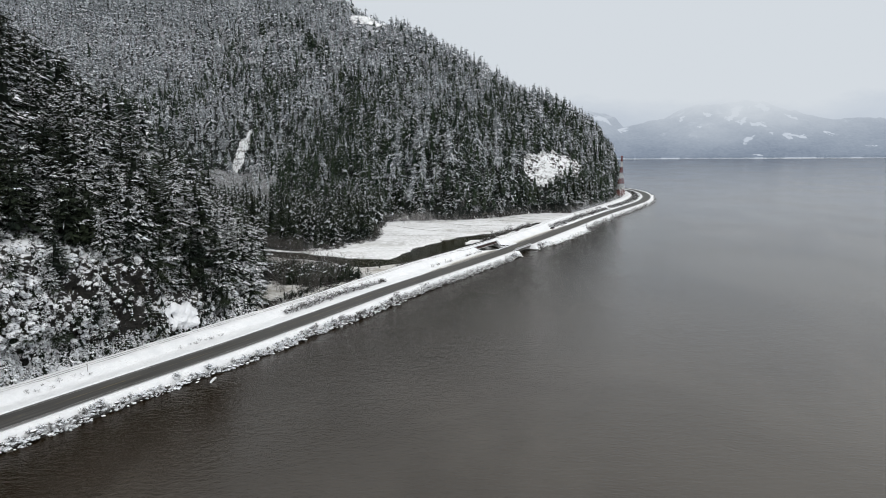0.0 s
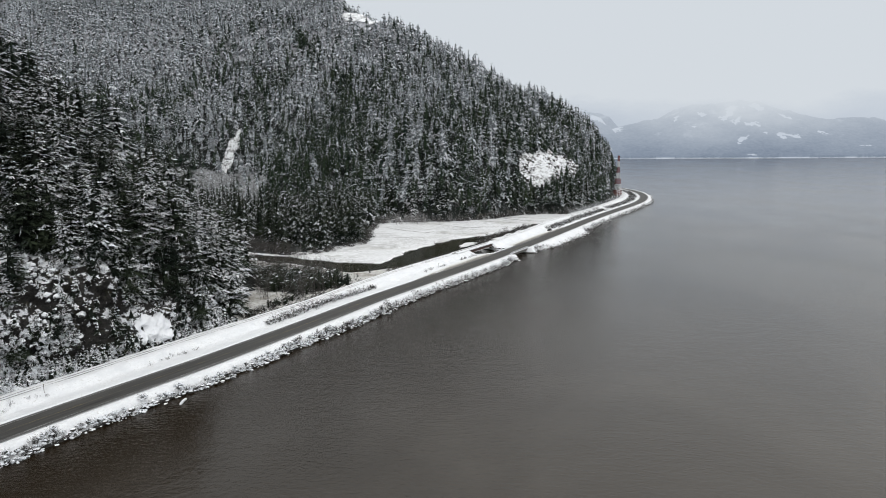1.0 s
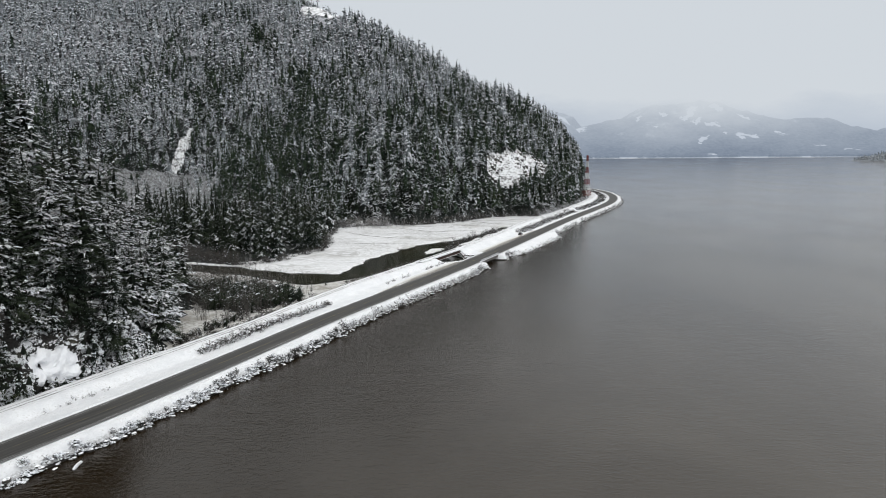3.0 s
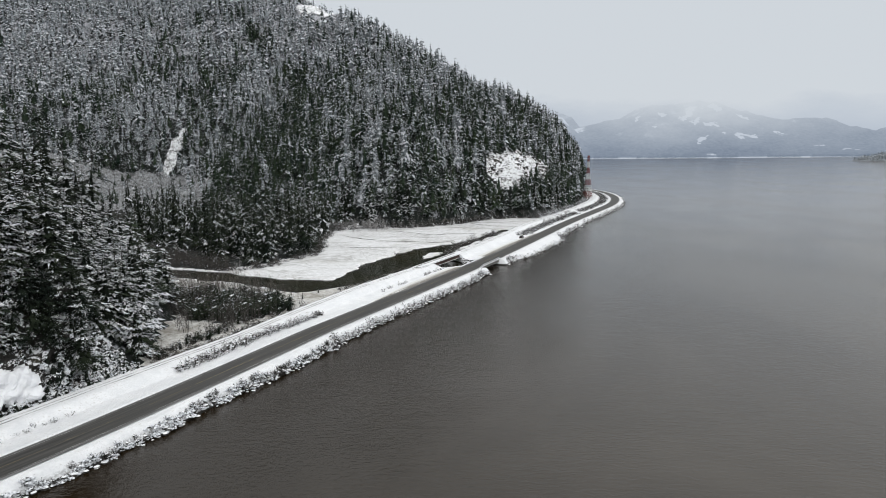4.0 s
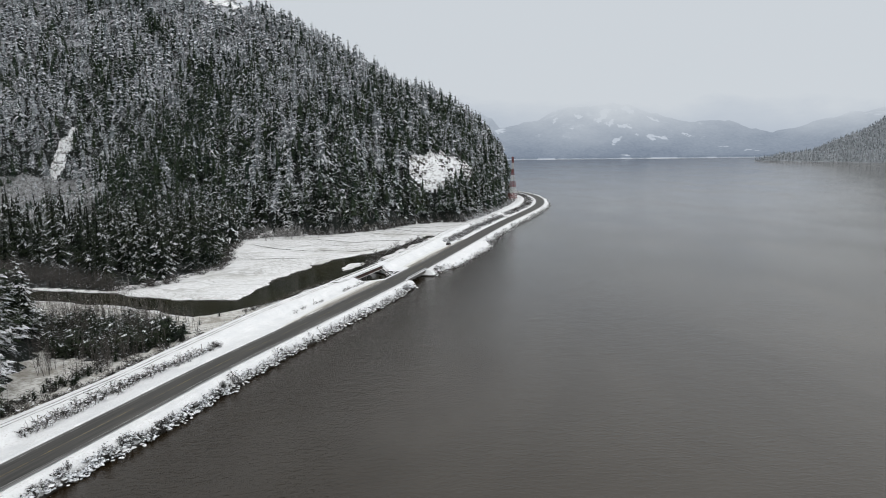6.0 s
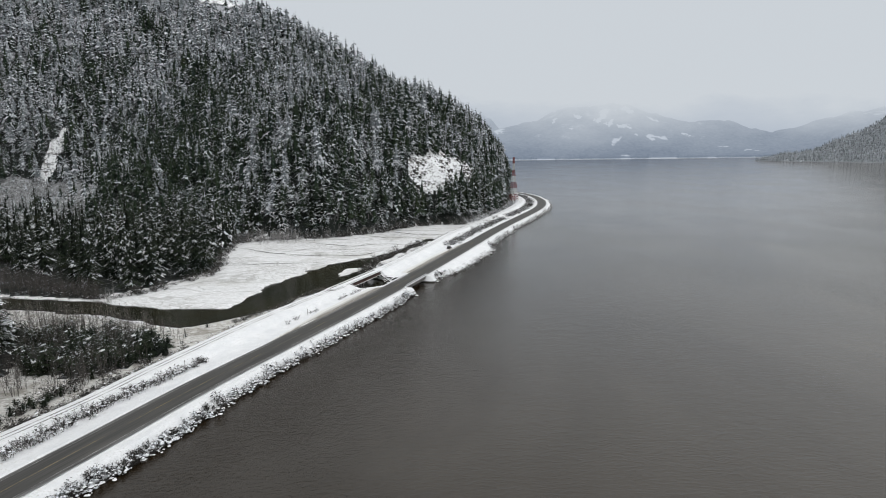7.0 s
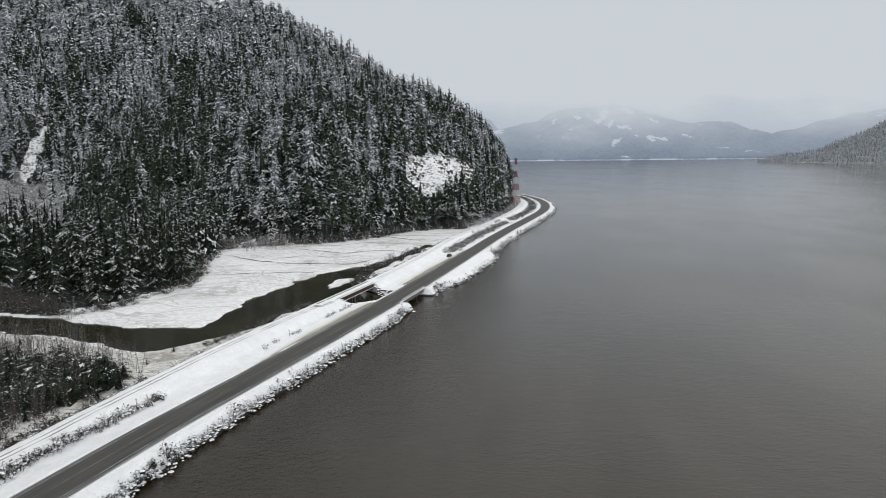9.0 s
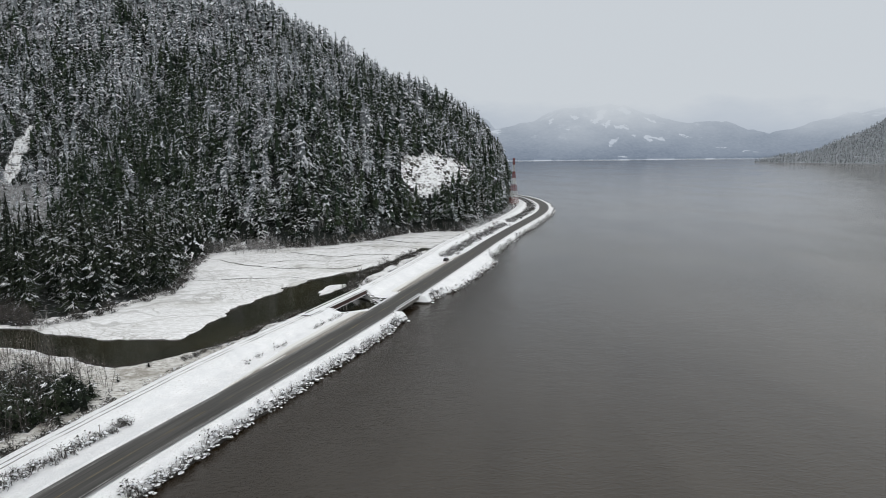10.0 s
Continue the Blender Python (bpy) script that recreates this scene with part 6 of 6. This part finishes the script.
def guard_rail(parent, ln, y, z0):
    rail_ = bmesh.new()
    for dz in (0.55, 0.85):
        box(rail_, (ln, 0.07, 0.18), (0, y, z0 + dz), bevel=0.02)
    r_ob = part("guard_rail", rail_, galv_mat, parent, "grey steel guard rail with snow on it")
    cap_ = bmesh.new()
    box(cap_, (ln, 0.22, 0.10), (0, y, z0 + 0.99), bevel=0.03)
    part("snow_cap", cap_, snow_mat, r_ob, "snow lying along the rail")
    for s_ in np.arange(-ln / 2 + 0.5, ln / 2, 2.2):
        b_ = bmesh.new()
        box(b_, (0.14, 0.14, 0.9), (float(s_), y + 0.08, z0 + 0.45))
        part("rail_post", b_, galv_mat, r_ob)


ln_h = along(ROAD[i0], ROAD[i1])[0]
guard_rail(hwy, ln_h, -5.15, 0.1)
ra = RAILF[int(np.argmin(np.abs(RAILF[:, 1] - 338)))]
rb = RAILF[int(np.argmin(np.abs(RAILF[:, 1] - 386)))]
rbr = bridge("railway_bridge", ra, rb, 5.0, RAIL_Z - 0.14, 0.25, 1.5, girder_mat, "steel plate girder railway bridge with snow on its deck", 2, (0.34, 0.30), (0.0,), timber_mat)
ln_r = along(ra, rb)[0]
bm = bmesh.new()
box(bm, (ln_r, 2.5, 0.12), (0, 0, 0.06), bevel=0.03)
part("deck_snow", bm, snow_mat, rbr, "snow lying between the rails")
for s_ in (-1, 1):
    bm = bmesh.new()
    box(bm, (ln_r - 2, 0.34, 0.10), (0, s_ * 2.42, -1.70), bevel=0.03)
    part("flange_snow", bm, snow_mat, rbr, "snow on the lower girder flange")

# ---- parked dark car on the shoulder ----


def vehicle(name, at, angle, paint, label, L=4.7, W=1.85, H=1.65):
    car = new(name)
    car.matrix_world = pose(*at, 0, 0, angle)
    tagged(car, label, "car")
    bm = bmesh.new()
    # lower body and cabin, shaped
    prof_ = [(-L / 2, 0.35), (-L / 2, 0.95), (-L * 0.46, 1.02), (-L * 0.20, 1.05), (L * 0.20, 1.06), (L * 0.46, 0.98), (L / 2, 0.85), (L / 2, 0.35)]
    loops = []
    for y_ in (-W / 2, -W / 2 + 0.12, W / 2 - 0.12, W / 2):
        inset = 0.06 if abs(y_) > W / 2 - 0.05 else 0.0
        loops.append([bm.verts.new((x_, y_, z_ - inset * (z_ > 0.6))) for x_, z_ in prof_])
    for a_, b_ in zip(loops[:-1], loops[1:]):
        for q in range(len(prof_)):
            w_ = (q + 1) % len(prof_)
            bm.faces.new((a_[q], a_[w_], b_[w_], b_[q]))
    bm.faces.new(loops[0][::-1]), bm.faces.new(loops[-1])
    part("body", bm, paint, car)
    bm = bmesh.new()
    roof = [(-L * 0.44, 1.02), (-L * 0.34, H), (L * 0.06, H), (L * 0.24, 1.04)]
    lo = [[bm.verts.new((x_, y_ * (0.86 if z_ > 1.2 else 0.97), z_)) for x_, z_ in roof] for y_ in (-W / 2 + 0.05, W / 2 - 0.05)]
    for q in range(4):
        w_ = (q + 1) % 4
        bm.faces.new((lo[0][q], lo[0][w_], lo[1][w_], lo[1][q]))
    bm.faces.new(lo[0][::-1]), bm.faces.new(lo[1])
    part("window_glass", bm, glass_mat, car, "dark tinted windows")
    bm = bmesh.new()
    box(bm, (L * 0.42, W * 0.84, 0.06), (-L * 0.14, 0, H + 0.02), bevel=0.02)
    part("roof", bm, paint, car)
    for sx2 in (-1, 1):
        for sy2 in (-1, 1):
            bm = bmesh.new()
            bar(bm, (sx2 * L * 0.31, sy2 * (W / 2 - 0.22), 0.34), (sx2 * L * 0.31, sy2 * (W / 2 + 0.01), 0.34), 0.34, 16)
            wheel_ = part("wheel", bm, rubber_mat, car)
            bm = bmesh.new()
            bar(bm, (sx2 * L * 0.31, sy2 * (W / 2 + 0.005), 0.34), (sx2 * L * 0.31, sy2 * (W / 2 + 0.02), 0.34), 0.2, 12)
            part("rim", bm, galv_mat, wheel_)
    for sy2 in (-1, 1):
        bm = bmesh.new()
        box(bm, (0.05, 0.28, 0.16), (-L / 2 - 0.01, sy2 * (W / 2 - 0.22), 0.82), bevel=0.01)
        part("tail_light", bm, lamp_red_mat, car)
        bm = bmesh.new()
        box(bm, (0.05, 0.32, 0.14), (L / 2 - 0.01, sy2 * (W / 2 - 0.24), 0.72), bevel=0.01)
        part("headlight", bm, glass_mat, car)
    return car


ci = iy(447)
road_angle = math.degrees(math.atan2(tang[ci, 1], tang[ci, 0]))
cxp, cyp = at_offset(ci, -7.2)
vehicle("parked_car", (cxp, cyp, ROAD_Z + 0.22), road_angle, carpaint_mat, "dark estate car parked on the snowy road shoulder")
vi = iy(648)
vx, vy = at_offset(vi, -7.5)
vehicle("parked_van", (vx, vy, bank_z(vi, -7.5) - 0.05), math.degrees(math.atan2(tang[vi, 1], tang[vi, 0])) + 8, carpale_mat, "pale grey snow-dusted van beside the road at the bend", 5.6, 2.0, 2.3)

# ---- red and white lattice mast by the bend ----


def lattice_mast(at, height, base_w, top_w):
    mast = new("lattice_mast")
    mast.matrix_world = pose(*at, 0, 0, 20)
    tagged(mast, "red and white steel lattice mast on concrete footings", "mast")
    bands = 7

    def wid(z):
        return base_w + (top_w - base_w) * min(1.0, z / (height * 0.72)) if z < height * 0.72 else top_w
    for b in range(bands):
        za, zb = height * b / bands, height * (b + 1) / bands
        mat = red_mat if b % 2 == 0 else whitep_mat
        bm = bmesh.new()
        steps = 3
        for q in range(steps):
            z0, z1 = za + (zb - za) * q / steps, za + (zb - za) * (q + 1) / steps
            w0, w1 = wid(z0) / 2, wid(z1) / 2
            c0 = [(-w0, -w0), (w0, -w0), (w0, w0), (-w0, w0)]
            c1 = [(-w1, -w1), (w1, -w1), (w1, w1), (-w1, w1)]
            for e in range(4):
                n_ = (e + 1) % 4
                bar(bm, (*c0[e], z0), (*c1[e], z1), 0.24)
                bar(bm, (*c0[e], z0), (*c1[n_], z1), 0.13)
                bar(bm, (*c0[n_], z0), (*c1[e], z1), 0.13)
                bar(bm, (*c1[e], z1), (*c1[n_], z1), 0.13)
        part("mast_section", bm, mat, mast, "red lattice section" if b % 2 == 0 else "white lattice section")
    for e in range(4):
        bm = bmesh.new()
        box(bm, (1.2, 1.2, 4.0), ((base_w / 2) * (1 if e in (1, 2) else -1), (base_w / 2) * (1 if e > 1 else -1), -1.9), bevel=0.05)
        part("footing", bm, concrete_mat, mast)
    return mast


lattice_mast((124.6, 799, 3.0), 49, 8.0, 1.6)

# ---- small things ----
bm = bmesh.new()
for q in range(9):
    a0 = q / 9
    bmesh.ops.create_icosphere(bm, subdivisions=1, radius=0.55 - 0.18 * abs(a0 - 0.4), matrix=pose(a0 * 2.2 - 1.1, 0.35 * math.sin(a0 * 3), 0.1 + 1.5 * a0))
log = part("drift_log", bm, snow_mat)
log.matrix_world = pose(-80.2, 130.4, 0, 0, 0, 50) @ Matrix.Scale(0.7, 4)
tagged(log, "snow-capped drift log leaning out of the water", "log")

for sx3, sd in ((194, -13.0), (243, -13.2), (300, -12.4), (120, -13.4)):
    i = iy(sx3)
    x, y = at_offset(i, sd)
    post = new("marker_post")
    post.matrix_world = pose(x, y, bank_z(i, sd) - 0.1, 0, 0, 20)
    tagged(post, "thin grey wooden marker post beside the railway", "post")
    bm = bmesh.new()
    bar(bm, (0, 0, -0.3), (0, 0, 2.3), 0.06, 6)
    part("pole", bm, wood_mat, post)
    bm = bmesh.new()
    box(bm, (0.35, 0.05, 0.35), (0, 0.07, 2.1), bevel=0.01)
    part("plate", bm, whitep_mat, post, "small pale plate")

# loose ice floe in the creek
bm = bmesh.new()
ring = [(math.cos(q * 0.45) * 13.0 * (0.5 + 0.65 * rng.random()), math.sin(q * 0.45) * 5.5 * (0.4 + 0.8 * rng.random())) for q in range(14)]
top_ = [bm.verts.new((a_, b_, 0.28)) for a_, b_ in ring]
low_ = [bm.verts.new((a_ * 1.03, b_ * 1.03, -0.1)) for a_, b_ in ring]
bm.faces.new(top_)
for q in range(14):
    bm.faces.new((low_[q], low_[(q + 1) % 14], top_[(q + 1) % 14], top_[q]))
floe = part("ice_floe", bm, ice_mat)
floe.matrix_world = pose(-30.5, 400, 0, 0, 0, 68)
tagged(floe, "loose slab of snowy ice afloat in the creek", "ice floe")


# long tidal cracks in the ice field, filled with silty water
def ice_crack(pts, width, seed):
    ln = smooth_line(pts, 1.5)
    tn = np.gradient(ln, axis=0)
    tn /= np.linalg.norm(tn, axis=1)[:, None]
    no = np.stack([-tn[:, 1], tn[:, 0]], 1)
    s_ = np.arange(len(ln)) * 1.5
    ctr = ln + no * (0.9 * fractal(s_, 0 * s_, 9.0, seed))[:, None]
    half = 1.15 * width * np.clip(0.55 + 0.6 * fractal(s_, 0 * s_ + 3, 6.0, seed + 5), 0.12, 1.2) * np.clip(np.minimum(s_, s_[-1] - s_) / 6, 0.1, 1)
    w_ = np.linspace(-1, 1, 4)
    P = ctr[:, None, :] + no[:, None, :] * (half[:, None] * w_[None, :])[..., None]
    Z = terrain(P[..., 0], P[..., 1]) + 0.09
    ob = new("ice_crack", mesh_from("ice_crack", np.concatenate([P, Z[..., None]], -1).reshape(-1, 3), grid_faces(len(ln), 4), [crack_mat], None, True))
    tagged(ob, "long dark tidal crack in the snowy ice", "ice crack", kind="structure")


ice_crack([(-101, 484), (-93, 473), (-79, 463), (-60, 453), (-41, 450.5), (-29, 448), (-19, 459)], 0.95, 5)
ice_crack([(-108, 424), (-95, 425), (-81, 427), (-61, 426), (-44, 425.5)], 0.75, 6)
ice_crack([(-66, 508), (-53, 498), (-35, 487), (-26, 491), (-11, 492), (3, 486), (12, 497)], 0.9, 7)
ice_crack([(-39, 560), (-14, 563), (15, 562), (32, 555)], 0.7, 8)
ice_crack([(-76, 512), (-56, 519), (-41, 519), (-22, 530), (-12, 516)], 0.6, 9)
ice_crack([(-22, 527), (-12, 526), (4, 518), (17, 507)], 0.9, 10)
ice_crack([(-14, 560), (4, 542), (25, 536), (38, 547)], 0.9, 11)
ice_crack([(-36, 547), (-23, 553), (-3, 547), (10, 536)], 0.7, 12)
ice_crack([(-70, 470), (-58, 478), (-40, 472), (-24, 476)], 0.45, 13)
ice_crack([(18, 575), (30, 568), (42, 572)], 0.7, 14)
# stones and bushes on the cut ends of the embankment by the creek mouth
items = []
for _ in range(70):
    far_end = r.random() < 0.6
    d = -19 + 13 * r.random()
    s0_ = RUN[GAP1] + np.interp(d, [-21, -8], [1.5, -7.5]) if far_end else RUN[GAP0] + min(d + 6, 0) * 0.62
    off_ = (-1 if far_end else 1) * (1.9 * r.random() - 0.3)
    p_ = sample(np.array([s0_]), np.array([d]))[0]
    items.append((p_[0] + tang[GAP1, 0] * off_, p_[1] + tang[GAP1, 1] * off_, max(0.1, p_[2] - max(0.0, abs(off_)) * 1.7), 0.4 + 0.5 * r.random(), ROCKS[int(r.integers(6))]))
joined("creek_stones", items, [riprap_mat], "dark stones capped with snow beside the bridges", "stones", 39)
